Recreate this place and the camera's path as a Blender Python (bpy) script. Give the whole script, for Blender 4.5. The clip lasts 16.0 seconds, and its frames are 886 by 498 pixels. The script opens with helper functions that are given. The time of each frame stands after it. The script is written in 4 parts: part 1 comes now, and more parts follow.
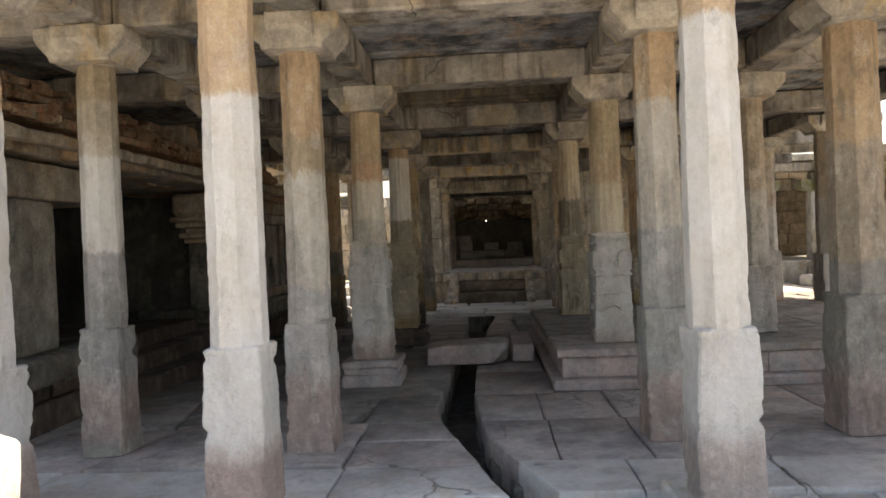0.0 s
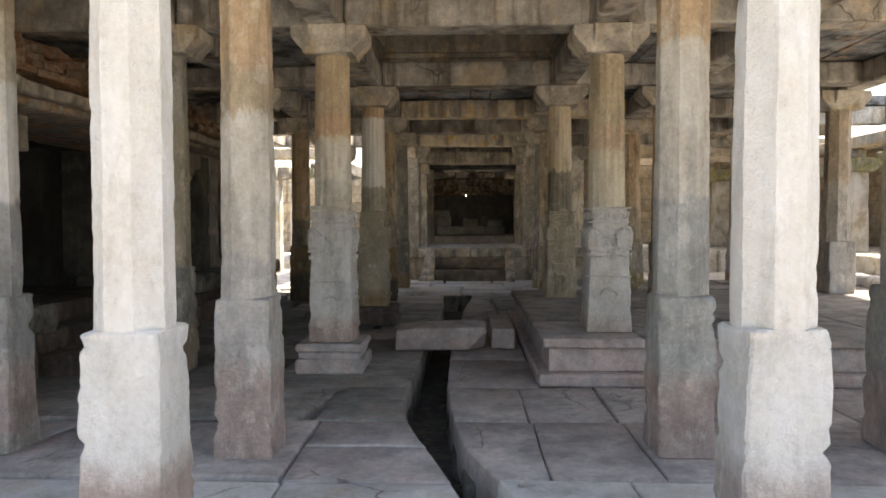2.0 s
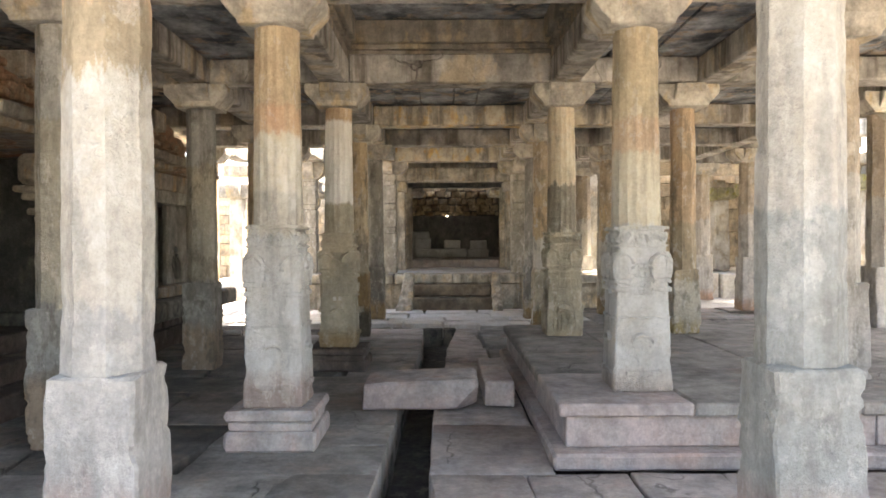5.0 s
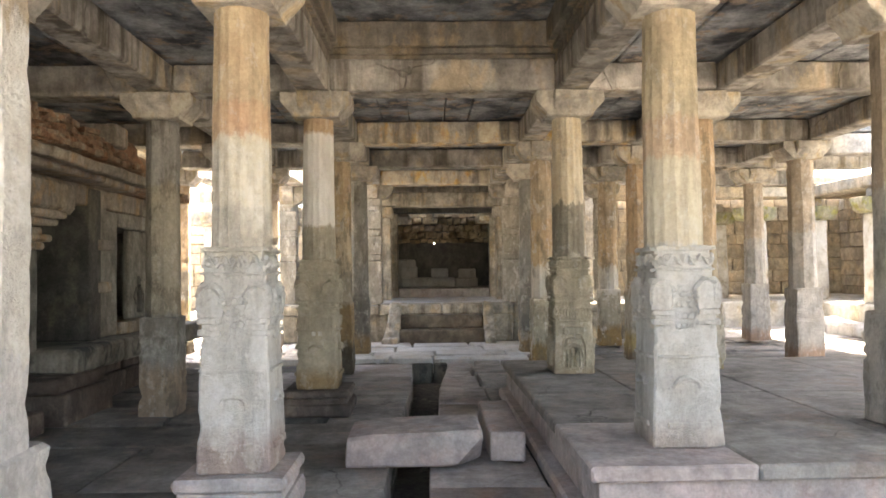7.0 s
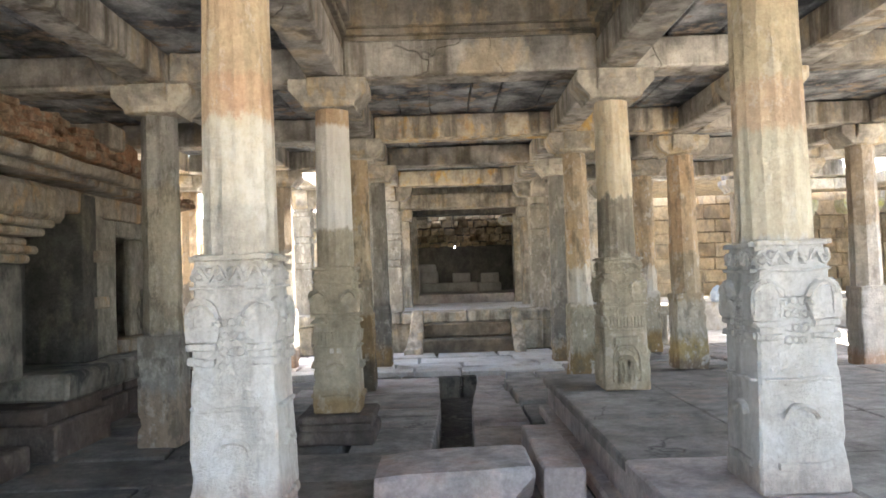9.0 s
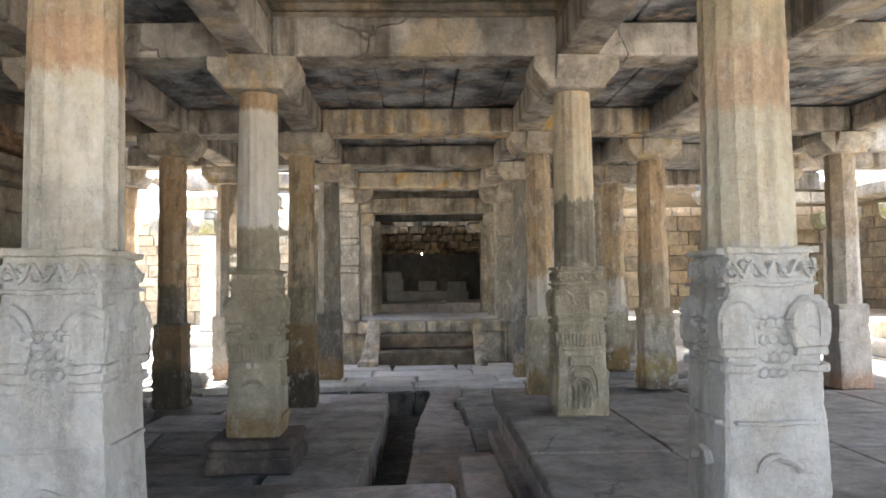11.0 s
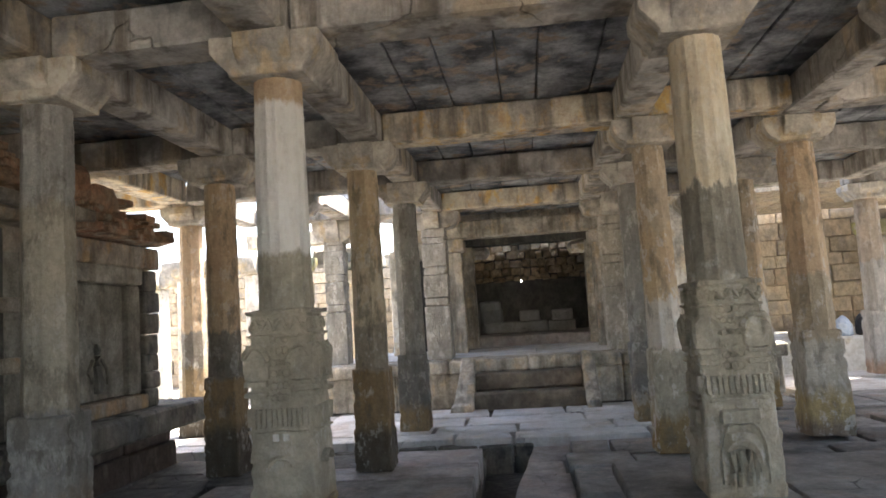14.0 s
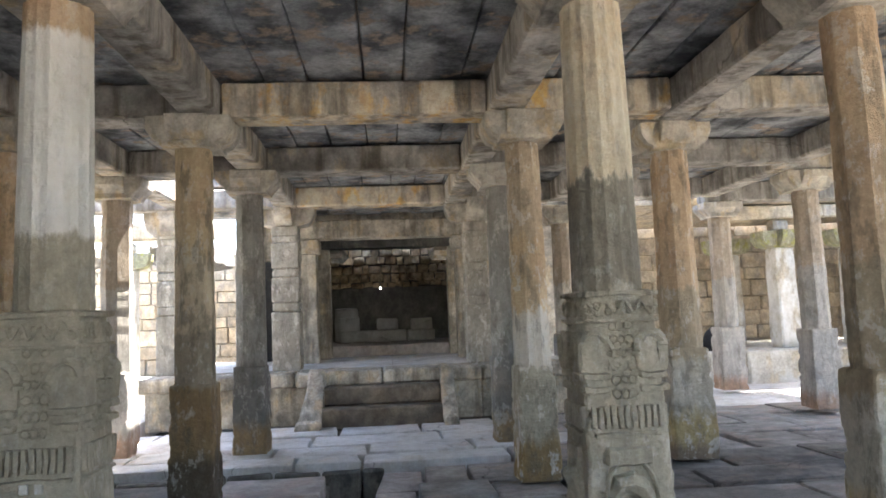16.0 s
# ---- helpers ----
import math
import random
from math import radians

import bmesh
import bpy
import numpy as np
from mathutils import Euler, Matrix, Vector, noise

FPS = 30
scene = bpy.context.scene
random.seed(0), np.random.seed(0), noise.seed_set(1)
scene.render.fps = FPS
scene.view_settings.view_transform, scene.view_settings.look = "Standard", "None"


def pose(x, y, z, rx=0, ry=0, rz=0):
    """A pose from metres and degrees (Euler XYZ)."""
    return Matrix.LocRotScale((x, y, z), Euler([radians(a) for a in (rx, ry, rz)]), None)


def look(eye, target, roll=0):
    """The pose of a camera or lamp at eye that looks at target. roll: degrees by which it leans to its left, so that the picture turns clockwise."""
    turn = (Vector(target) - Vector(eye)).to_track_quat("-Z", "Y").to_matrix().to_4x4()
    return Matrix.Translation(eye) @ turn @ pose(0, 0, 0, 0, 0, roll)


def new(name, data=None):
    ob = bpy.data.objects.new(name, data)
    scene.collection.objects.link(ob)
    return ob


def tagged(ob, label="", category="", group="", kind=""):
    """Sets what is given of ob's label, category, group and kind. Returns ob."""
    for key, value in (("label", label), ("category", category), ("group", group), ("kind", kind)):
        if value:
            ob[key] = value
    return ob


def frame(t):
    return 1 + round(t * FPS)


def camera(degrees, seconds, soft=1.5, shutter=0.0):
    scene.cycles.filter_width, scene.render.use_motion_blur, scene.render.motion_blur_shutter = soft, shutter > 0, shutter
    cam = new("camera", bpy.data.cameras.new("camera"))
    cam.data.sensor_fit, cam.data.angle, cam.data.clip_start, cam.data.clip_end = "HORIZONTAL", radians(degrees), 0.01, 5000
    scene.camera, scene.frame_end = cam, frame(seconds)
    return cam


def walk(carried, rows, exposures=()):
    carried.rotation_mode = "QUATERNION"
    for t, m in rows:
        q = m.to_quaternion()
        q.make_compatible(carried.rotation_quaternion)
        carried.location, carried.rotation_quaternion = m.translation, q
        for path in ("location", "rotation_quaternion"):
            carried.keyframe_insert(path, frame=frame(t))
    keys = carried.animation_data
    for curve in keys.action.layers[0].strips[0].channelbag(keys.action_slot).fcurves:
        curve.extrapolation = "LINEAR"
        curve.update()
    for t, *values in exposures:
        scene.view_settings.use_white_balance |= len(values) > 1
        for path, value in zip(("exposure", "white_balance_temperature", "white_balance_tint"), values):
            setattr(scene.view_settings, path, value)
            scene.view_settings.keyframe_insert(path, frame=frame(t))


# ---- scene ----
cam = camera(63.4, 16.0, soft=1.7)
METRES, EYE, TILT, LEAN, TURN = 8.0, 1.55, 0.0, 0.0, 3.5
ROWS = [
    (0.0, 0.0, 0.0, 0.0, -0.02, -0.4, 2.45),
    (0.5, 0.0, 0.0388, -0.0043, 1.03, -2.74, 1.55),
    (1.0, 0.0034, 0.0632, -0.0054, 1.65, -4.28, 1.99),
    (1.5, 0.0048, 0.081, -0.0052, 7.27, -6.41, 2.37),
    (2.0, 0.0042, 0.1298, -0.0095, -1.76, -2.3, 0.16),
    (2.5, 0.0029, 0.1765, -0.0041, -8.42, -0.15, 1.68),
    (3.0, 0.0037, 0.2232, -0.0058, -2.77, -1.02, 0.26),
    (3.5, 0.0058, 0.2554, -0.0067, -2.97, -2.27, 0.34),
    (6.0, 0.0096, 0.3983, -0.0078, -3.85, 0.34, 0.53),
    (6.5, 0.0034, 0.4265, -0.0081, -4.76, 0.09, 1.24),
    (7.0, 0.0046, 0.4611, -0.0112, -4.72, 1.76, 0.66),
    (7.5, 0.0057, 0.4901, -0.0096, -4.51, 1.45, 1.77),
    (8.0, 0.0012, 0.5251, -0.012, -2.82, 1.13, 0.14),
    (8.5, -0.0036, 0.5492, -0.0083, -4.04, 2.15, 2.49),
    (9.0, -0.0048, 0.5688, -0.0087, -3.38, 2.13, 1.96),
    (9.5, 0.003, 0.5965, -0.0088, -4.01, 2.68, 0.53),
    (10.0, 0.0132, 0.6148, -0.0077, -6.35, 2.83, 1.75),
    (12.5, 0.079, 0.751, -0.0139, -1.49, 2.55, 0.2),
    (13.0, 0.0759, 0.786, -0.0096, 0.03, 4.17, 1.88),
    (13.5, 0.0778, 0.8252, -0.0091, 2.82, 7.34, 2.85),
    (14.0, 0.0772, 0.8556, -0.0088, 3.44, 5.5, 3.66),
    (14.5, 0.0732, 0.8914, -0.008, -1.6, 4.67, 1.68),
    (15.0, 0.0721, 0.9162, -0.0105, -4.66, 3.18, 2.15),
    (15.5, 0.081, 0.9487, -0.008, -4.95, 6.32, 2.31),
    (16.0, 0.0883, 0.97, -0.0067, -7.72, 5.5, 2.27),
]
walk(cam, [(t, pose(0, 0, EYE, TILT, LEAN, TURN) @ pose(METRES * x, METRES * y, METRES * z, 90 + pitch, roll, yaw)) for t, x, y, z, yaw, pitch, roll in ROWS], exposures=[
    (0.0, 1.46, 8000, 12), (1.0, 1.75, 7700, 11), (1.5, 1.92, 7750, 11), (2.5, 1.95, 7700, 12), (3.0, 2.25, 7700, 11), (3.5, 2.75, 7750, 12), (6.0, 3.15, 7600, 12), (7.0, 3.34, 7700, 12), (9.0, 3.58, 7000, 10), (10.0, 3.4, 6950, 10),
    (12.5, 2.9, 7000, 12), (13.5, 2.95, 6750, 12), (14.5, 2.8, 6800, 11), (15.0, 2.8, 6700, 11), (15.5, 3.12, 6450, 11), (16.0, 3.22, 6400, 10)])


# ---- world and sun ----
world = bpy.data.worlds.new("sky")
scene.world = world
world.use_nodes = True
wn = world.node_tree
sky = wn.nodes.new("ShaderNodeTexSky")
sky.sky_type, sky.sun_disc = "NISHITA", False
SUN_EL, SUN_AZ = radians(62), radians(50)      # azimuth from +y towards +x
sky.sun_elevation, sky.sun_rotation = SUN_EL, SUN_AZ
sky.dust_density, sky.air_density = 2.5, 1.0
wn.nodes["Background"].inputs["Strength"].default_value = 0.15
wn.links.new(sky.outputs["Color"], wn.nodes["Background"].inputs["Color"])
sun = new("sun", bpy.data.lights.new("sun", "SUN"))
sun.data.energy, sun.data.angle, sun.data.color = 4.5, radians(0.6), (1.0, 0.95, 0.87)
sdir = Vector((math.sin(SUN_AZ) * math.cos(SUN_EL), math.cos(SUN_AZ) * math.cos(SUN_EL), math.sin(SUN_EL)))
sun.matrix_world = look(sdir * 60, (0, 0, 0))

# ---- materials ----
OCHRE, CREAM, GREY = (0.57, 0.42, 0.275), (0.75, 0.725, 0.675), (0.36, 0.345, 0.31)
PALE, PINK, DARK = (0.585, 0.572, 0.54), (0.42, 0.335, 0.30), (0.11, 0.09, 0.065)
GREEN, TAN, BROWN = (0.34, 0.32, 0.26), (0.45, 0.365, 0.255), (0.30, 0.215, 0.12)


class Nodes:
    """Short calls to lay nodes in one material."""

    def __init__(self, name):
        self.mat = bpy.data.materials.new(name)
        self.mat.use_nodes = True
        self.tree = self.mat.node_tree
        self.bsdf = self.tree.nodes["Principled BSDF"]
        self.geo = self.tree.nodes.new("ShaderNodeNewGeometry")

    def add(self, kind, **values):
        n = self.tree.nodes.new(kind)
        for key, v in values.items():
            n.inputs[key.replace("_", " ")].default_value = v
        return n

    def link(self, a, b):
        self.tree.links.new(a, b)

    def noise(self, vec, scale, detail=5.0, rough=0.6):
        n = self.add("ShaderNodeTexNoise", Scale=scale, Detail=detail, Roughness=rough)
        self.link(vec, n.inputs["Vector"])
        return n.outputs["Fac"]

    def math(self, op, a, b):
        n = self.tree.nodes.new("ShaderNodeMath")
        n.operation = op
        for i, v in enumerate((a, b)):
            if isinstance(v, (int, float)):
                n.inputs[i].default_value = v
            else:
                self.link(v, n.inputs[i])
        return n.outputs[0]

    def ramp(self, fac, stops):
        n = self.tree.nodes.new("ShaderNodeValToRGB")
        el = n.color_ramp.elements
        while len(el) < len(stops):
            el.new(0.5)
        for e, (p, c) in zip(el, stops):
            e.position = p
            e.color = (*c, 1) if not isinstance(c, (int, float)) else (c, c, c, 1)
        self.link(fac, n.inputs["Fac"])
        return n.outputs["Color"]

    def mix(self, fac, a, b, blend="MIX"):
        n = self.tree.nodes.new("ShaderNodeMix")
        n.data_type, n.blend_type = "RGBA", blend
        for v, sock in ((fac, n.inputs[0]), (a, n.inputs[6]), (b, n.inputs[7])):
            if isinstance(v, (int, float)):
                sock.default_value = v
            elif isinstance(v, tuple):
                sock.default_value = (*v, 1)
            else:
                self.link(v, sock)
        return n.outputs[2]

    def scaled(self, vec, s):
        n = self.tree.nodes.new("ShaderNodeVectorMath")
        n.operation = "MULTIPLY"
        self.link(vec, n.inputs[0])
        n.inputs[1].default_value = s
        return n.outputs[0]

    def cracks(self, pos, scale):
        """Sparse wandering hairline cracks: 1 on the line, 0 elsewhere."""
        warp = self.add("ShaderNodeTexNoise", Scale=1.7, Detail=3.0, Roughness=0.6)
        self.link(pos, warp.inputs["Vector"])
        bent = self.tree.nodes.new("ShaderNodeVectorMath")
        bent.operation = "MULTIPLY_ADD"
        self.link(warp.outputs["Color"], bent.inputs[0])
        bent.inputs[1].default_value = (0.5, 0.5, 0.5)
        self.link(pos, bent.inputs[2])
        v = self.add("ShaderNodeTexVoronoi", Scale=scale)
        v.feature = "DISTANCE_TO_EDGE"
        self.link(bent.outputs[0], v.inputs["Vector"])
        line = self.ramp(v.outputs["Distance"], [(0.002, 1.0), (0.007, 0.0)])
        gate = self.ramp(self.noise(pos, 0.8, 2, 0.5), [(0.50, 0.0), (0.56, 1.0)])
        return self.math("MULTIPLY", line, gate)

    def finish(self, colour, heights, rough=0.88, strength=0.5, distance=0.01):
        """Colour, a bump summed from (fac, weight) and the roughness."""
        self.link(colour, self.bsdf.inputs["Base Color"])
        self.bsdf.inputs["Roughness"].default_value = rough
        self.bsdf.inputs["Specular IOR Level"].default_value = 0.25
        total = None
        for fac, weight in heights:
            part_ = self.math("MULTIPLY", fac, weight)
            total = part_ if total is None else self.math("ADD", total, part_)
        b = self.add("ShaderNodeBump", Strength=strength, Distance=distance)
        self.link(total, b.inputs["Height"])
        self.link(b.outputs["Normal"], self.bsdf.inputs["Normal"])
        return self.mat


def stone(name, c1, c2, c3=None, scale=1.0, patch=0.5, speckle=0.16, grain=0.34, crack=0.0, bump=0.8, rough=0.9, shift=0.25, grime=0.45, streak=0.0, streak_colour=DARK):
    """Hewn granite: two or three blotched colours, speckle, and a value shift from piece to piece."""
    n = Nodes(name)
    pos = n.geo.outputs["Position"]
    big = n.noise(pos, 1.3 * scale, 6)
    mid = n.noise(pos, 16.0 * scale, 8, 0.78)
    fine = n.noise(pos, 48.0, 5, 0.75)
    pits = n.noise(pos, 28.0, 5, 0.75)
    col = n.mix(n.ramp(big, [(0.5 - patch * 0.2, 0.0), (0.5 + patch * 0.2, 1.0)]), c1, c2)
    if c3:
        third = n.noise(n.scaled(pos, (1.0, 1.0, 0.6)), 2.3 * scale, 7, 0.65)
        col = n.mix(n.ramp(third, [(0.53, 0.0), (0.62, 1.0)]), col, c3)
    if streak:
        run = n.noise(n.scaled(pos, (1.0, 1.0, 0.10)), 5.0, 5, 0.6)
        col = n.mix(n.math("MULTIPLY", n.ramp(run, [(0.5, 0.0), (0.62, 1.0)]), streak), col, streak_colour)
        wash = n.noise(n.scaled(pos, (1.0, 1.0, 0.14)), 3.3, 4, 0.55)
        col = n.mix(n.math("MULTIPLY", n.ramp(wash, [(0.56, 0.0), (0.66, 1.0)]), streak * 0.6), col, c1)
    cloud = n.noise(n.scaled(pos, (1.0, 1.0, 0.7)), 4.6 * scale, 4, 0.62)
    col = n.mix(0.42, col, n.ramp(cloud, [(0.34, 0.20), (0.66, 0.80)]), "OVERLAY")
    col = n.mix(grain, col, n.ramp(mid, [(0.36, 0.24), (0.64, 0.76)]), "OVERLAY")
    dirt = n.noise(pos, 3.1 * scale, 9, 0.78)
    col = n.mix(n.math("MULTIPLY", n.ramp(dirt, [(0.60, 0.0), (0.74, 1.0)]), grime), col, (0.07, 0.066, 0.06))
    if crack:
        split = n.cracks(pos, 0.9)
        col = n.mix(n.math("MULTIPLY", split, crack), col, (0.03, 0.027, 0.024))
    col = n.mix(speckle, col, n.ramp(fine, [(0.35, 0.25), (0.65, 0.75)]), "OVERLAY")
    info = n.tree.nodes.new("ShaderNodeObjectInfo")
    col = n.mix(shift, col, n.ramp(info.outputs["Random"], [(0.0, 0.3), (1.0, 0.7)]), "OVERLAY")
    heights = [(mid, 0.9), (pits, 0.7), (fine, 0.25), (cloud, 1.6)]
    if crack:
        heights.append((split, -1.5))
    return n.finish(col, heights, rough, bump, 0.02)


def zoned(name, zones, wobble=0.16, soft=0.005, bump=1.0, stain=0.35, flake=0.3, soil=0.4):
    """Pillar stone with old limewash and paint in ragged bands: zones are (height of its foot, colour), from the ground up."""
    n = Nodes(name)
    pos = n.geo.outputs["Position"]
    sep = n.tree.nodes.new("ShaderNodeSeparateXYZ")
    n.link(pos, sep.inputs[0])
    rag = n.noise(n.scaled(pos, (3.2, 3.2, 1.0)), 2.6, 6, 0.68)
    high = n.math("ADD", sep.outputs["Z"], n.math("MULTIPLY", n.math("SUBTRACT", rag, 0.5), wobble * 2))
    drip = n.noise(n.scaled(pos, (1.0, 1.0, 0.35)), 17.0, 6, 0.75)
    high = n.math("ADD", high, n.math("MULTIPLY", n.math("SUBTRACT", drip, 0.5), wobble * 1.1))
    high = n.math("DIVIDE", high, 3.6)
    stops = []
    for i, (z, c) in enumerate(zones):
        s = soft if z > 0.9 else soft + 0.016
        if i:
            stops.append((z / 3.6 - s, zones[i - 1][1]))
        stops.append((max(z / 3.6 + s, 0) if i else 0.0, c))
    col = n.ramp(high, stops)
    mid = n.noise(pos, 17.0, 8, 0.78)
    fine = n.noise(pos, 48.0, 5, 0.75)
    pits = n.noise(pos, 30.0, 5, 0.75)
    run = n.noise(n.scaled(pos, (1.0, 1.0, 0.10)), 7.0, 5, 0.6)
    blot = n.noise(pos, 2.2, 6, 0.7)
    col = n.mix(n.math("MULTIPLY", n.ramp(run, [(0.5, 0.0), (0.68, 1.0)]), stain), col, (0.16, 0.14, 0.11))
    scale_ = n.noise(n.scaled(pos, (1.0, 1.0, 0.55)), 8.5, 10, 0.72)
    col = n.mix(n.math("MULTIPLY", n.ramp(scale_, [(0.555, 0.0), (0.60, 1.0)]), flake), col, (0.68, 0.65, 0.59))
    mire = n.noise(n.scaled(pos, (1.3, 1.3, 0.5)), 5.5, 10, 0.72)
    col = n.mix(n.math("MULTIPLY", n.ramp(mire, [(0.53, 0.0), (0.60, 1.0)]), soil), col, (0.15, 0.135, 0.11))
    col = n.mix(n.math("MULTIPLY", n.ramp(blot, [(0.54, 0.0), (0.68, 1.0)]), 0.16), col, TAN)
    chalk = n.noise(n.scaled(pos, (1.0, 1.0, 0.7)), 4.4, 9, 0.7)
    col = n.mix(n.math("MULTIPLY", n.ramp(chalk, [(0.58, 0.0), (0.605, 1.0)]), flake), col, (0.70, 0.67, 0.61))
    cloud = n.noise(n.scaled(pos, (1.0, 1.0, 0.5)), 5.2, 4, 0.6)
    col = n.mix(0.30, col, n.ramp(cloud, [(0.34, 0.22), (0.66, 0.78)]), "OVERLAY")
    col = n.mix(0.30, col, n.ramp(mid, [(0.36, 0.26), (0.64, 0.74)]), "OVERLAY")
    dirt = n.noise(pos, 4.2, 9, 0.8)
    col = n.mix(n.math("MULTIPLY", n.ramp(dirt, [(0.62, 0.0), (0.74, 1.0)]), 0.4), col, (0.085, 0.078, 0.065))
    col = n.mix(0.18, col, n.ramp(fine, [(0.35, 0.27), (0.65, 0.73)]), "OVERLAY")
    return n.finish(col, [(mid, 1.0), (pits, 1.5), (fine, 0.4), (cloud, 0.9)], 0.9, bump, 0.016)


# One floor stone in four tones that carry the hall's light and shade
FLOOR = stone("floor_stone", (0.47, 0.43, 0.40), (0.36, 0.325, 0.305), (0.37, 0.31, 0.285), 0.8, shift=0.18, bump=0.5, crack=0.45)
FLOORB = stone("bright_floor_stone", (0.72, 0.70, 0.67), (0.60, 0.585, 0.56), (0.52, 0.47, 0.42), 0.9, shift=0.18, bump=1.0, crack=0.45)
FLOORD = stone("shaded_floor_stone", (0.22, 0.21, 0.193), (0.13, 0.125, 0.116), (0.185, 0.158, 0.135), 1.0, shift=0.25, bump=1.0, crack=0.4)
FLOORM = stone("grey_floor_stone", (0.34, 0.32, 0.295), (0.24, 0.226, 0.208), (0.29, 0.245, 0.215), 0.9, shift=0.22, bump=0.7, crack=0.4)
FRAME = stone("sooty_frame_stone", (0.33, 0.285, 0.225), (0.19, 0.17, 0.14), (0.40, 0.31, 0.20), 1.2, shift=0.0, streak=0.5)
RED = stone("platform_stone", (0.44, 0.365, 0.34), (0.41, 0.375, 0.355), (0.37, 0.29, 0.26), 1.0, shift=0.12, bump=0.4)
BEAM = stone("beam_stone", (0.52, 0.485, 0.43), (0.25, 0.235, 0.21), (0.46, 0.385, 0.28), 1.0, shift=0.25, streak=0.7, patch=0.5, crack=0.3)
BEAMO = stone("ochre_beam_stone", (0.66, 0.57, 0.42), (0.42, 0.38, 0.33), (0.66, 0.43, 0.17), 1.6, shift=0.2, streak=0.75, streak_colour=(0.16, 0.145, 0.125))
CAPST = stone("capital_stone", (0.58, 0.535, 0.45), (0.34, 0.315, 0.275), (0.48, 0.39, 0.26), 1.6, shift=0.2)
CEIL = stone("ceiling_stone", (0.47, 0.48, 0.485), (0.10, 0.105, 0.11), (0.42, 0.33, 0.25), 1.5, patch=0.55, shift=0.1, bump=0.9, grime=0.6)
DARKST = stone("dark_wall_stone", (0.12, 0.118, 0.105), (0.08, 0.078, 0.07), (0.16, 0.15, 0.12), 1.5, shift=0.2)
NICHE = stone("niche_stone", (0.37, 0.35, 0.30), (0.26, 0.247, 0.21), (0.22, 0.215, 0.19), 1.5, shift=0.2, streak=0.3)
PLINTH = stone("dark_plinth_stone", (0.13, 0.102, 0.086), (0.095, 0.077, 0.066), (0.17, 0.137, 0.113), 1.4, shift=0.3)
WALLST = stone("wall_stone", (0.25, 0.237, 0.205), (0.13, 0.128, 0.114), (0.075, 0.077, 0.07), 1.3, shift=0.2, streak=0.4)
CORN = stone("cornice_stone", (0.42, 0.36, 0.28), (0.33, 0.30, 0.26), (0.45, 0.32, 0.20), 1.5, shift=0.2, streak=0.4)
BRICK = stone("broken_brick", (0.42, 0.24, 0.15), (0.34, 0.25, 0.18), (0.48, 0.40, 0.30), 3.0, shift=0.4, bump=0.8)
SHRINE = stone("shrine_stone", (0.60, 0.55, 0.46), (0.33, 0.305, 0.255), (0.52, 0.43, 0.30), 1.5, shift=0.45, streak=0.55, patch=0.4)
RUBBLE = stone("rubble_stone", (0.56, 0.42, 0.25), (0.46, 0.37, 0.25), (0.36, 0.27, 0.17), 2.5, shift=0.7, bump=0.7)
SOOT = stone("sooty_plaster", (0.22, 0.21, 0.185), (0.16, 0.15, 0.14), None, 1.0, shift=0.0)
# Near-black for recess backs: their deep shade is in the colour
BLACK = stone("shade_black_stone", (0.055, 0.052, 0.048), (0.035, 0.034, 0.032), None, 1.0, shift=0.0)
# Brown steps darkened so the colour holds the shadow they sit in
STEP = stone("shaded_step_stone", (0.25, 0.21, 0.16), (0.13, 0.11, 0.088), (0.15, 0.12, 0.09), 1.2, shift=0.2)
MUD = stone("channel_mud", (0.13, 0.125, 0.115), (0.09, 0.085, 0.08), (0.18, 0.17, 0.15), 3.0, shift=0.0, rough=0.8)
EARTH = stone("courtyard_earth", (0.42, 0.37, 0.30), (0.34, 0.30, 0.24), (0.30, 0.28, 0.18), 0.5, shift=0.0, bump=0.7)
LIME = stone("limewashed_stone", (0.68, 0.66, 0.61), (0.55, 0.52, 0.46), (0.48, 0.42, 0.32), 1.2, shift=0.2)
COURT = stone("courtyard_wall_stone", (0.52, 0.42, 0.29), (0.44, 0.38, 0.29), (0.36, 0.31, 0.25), 1.5, shift=0.5)
LICHEN = stone("lichen_stone", (0.42, 0.39, 0.28), (0.34, 0.33, 0.20), (0.38, 0.36, 0.12), 3.0, shift=0.2)

# ---- builders ----


def outline(w, h, ch, k):
    """A rectangle with cut corners, k points along each side, anticlockwise."""
    a, b = w / 2, h / 2
    ch = min(ch, a * 0.9, b * 0.9)
    sides = (((a, -b + ch), (a, b - ch)), ((a - ch, b), (-a + ch, b)), ((-a, b - ch), (-a, -b + ch)), ((-a + ch, -b), (a - ch, -b)))
    pts = []
    for (x0, y0), (x1, y1) in sides:
        for i in range(k):
            f = i / (k - 1)
            pts.append((x0 + (x1 - x0) * f, y0 + (y1 - y0) * f))
    return pts


def loft(bm, sections, m=Matrix()):
    """Skin closed outlines of equal counts, with flat ends. A section is a list of 3D points."""
    rings = [[bm.verts.new(m @ Vector(p)) for p in s] for s in sections]
    c = len(rings[0])
    for a, b in zip(rings, rings[1:]):
        for i in range(c):
            bm.faces.new((a[i], a[(i + 1) % c], b[(i + 1) % c], b[i]))
    bm.faces.new(rings[0][::-1])
    bm.faces.new(rings[-1])


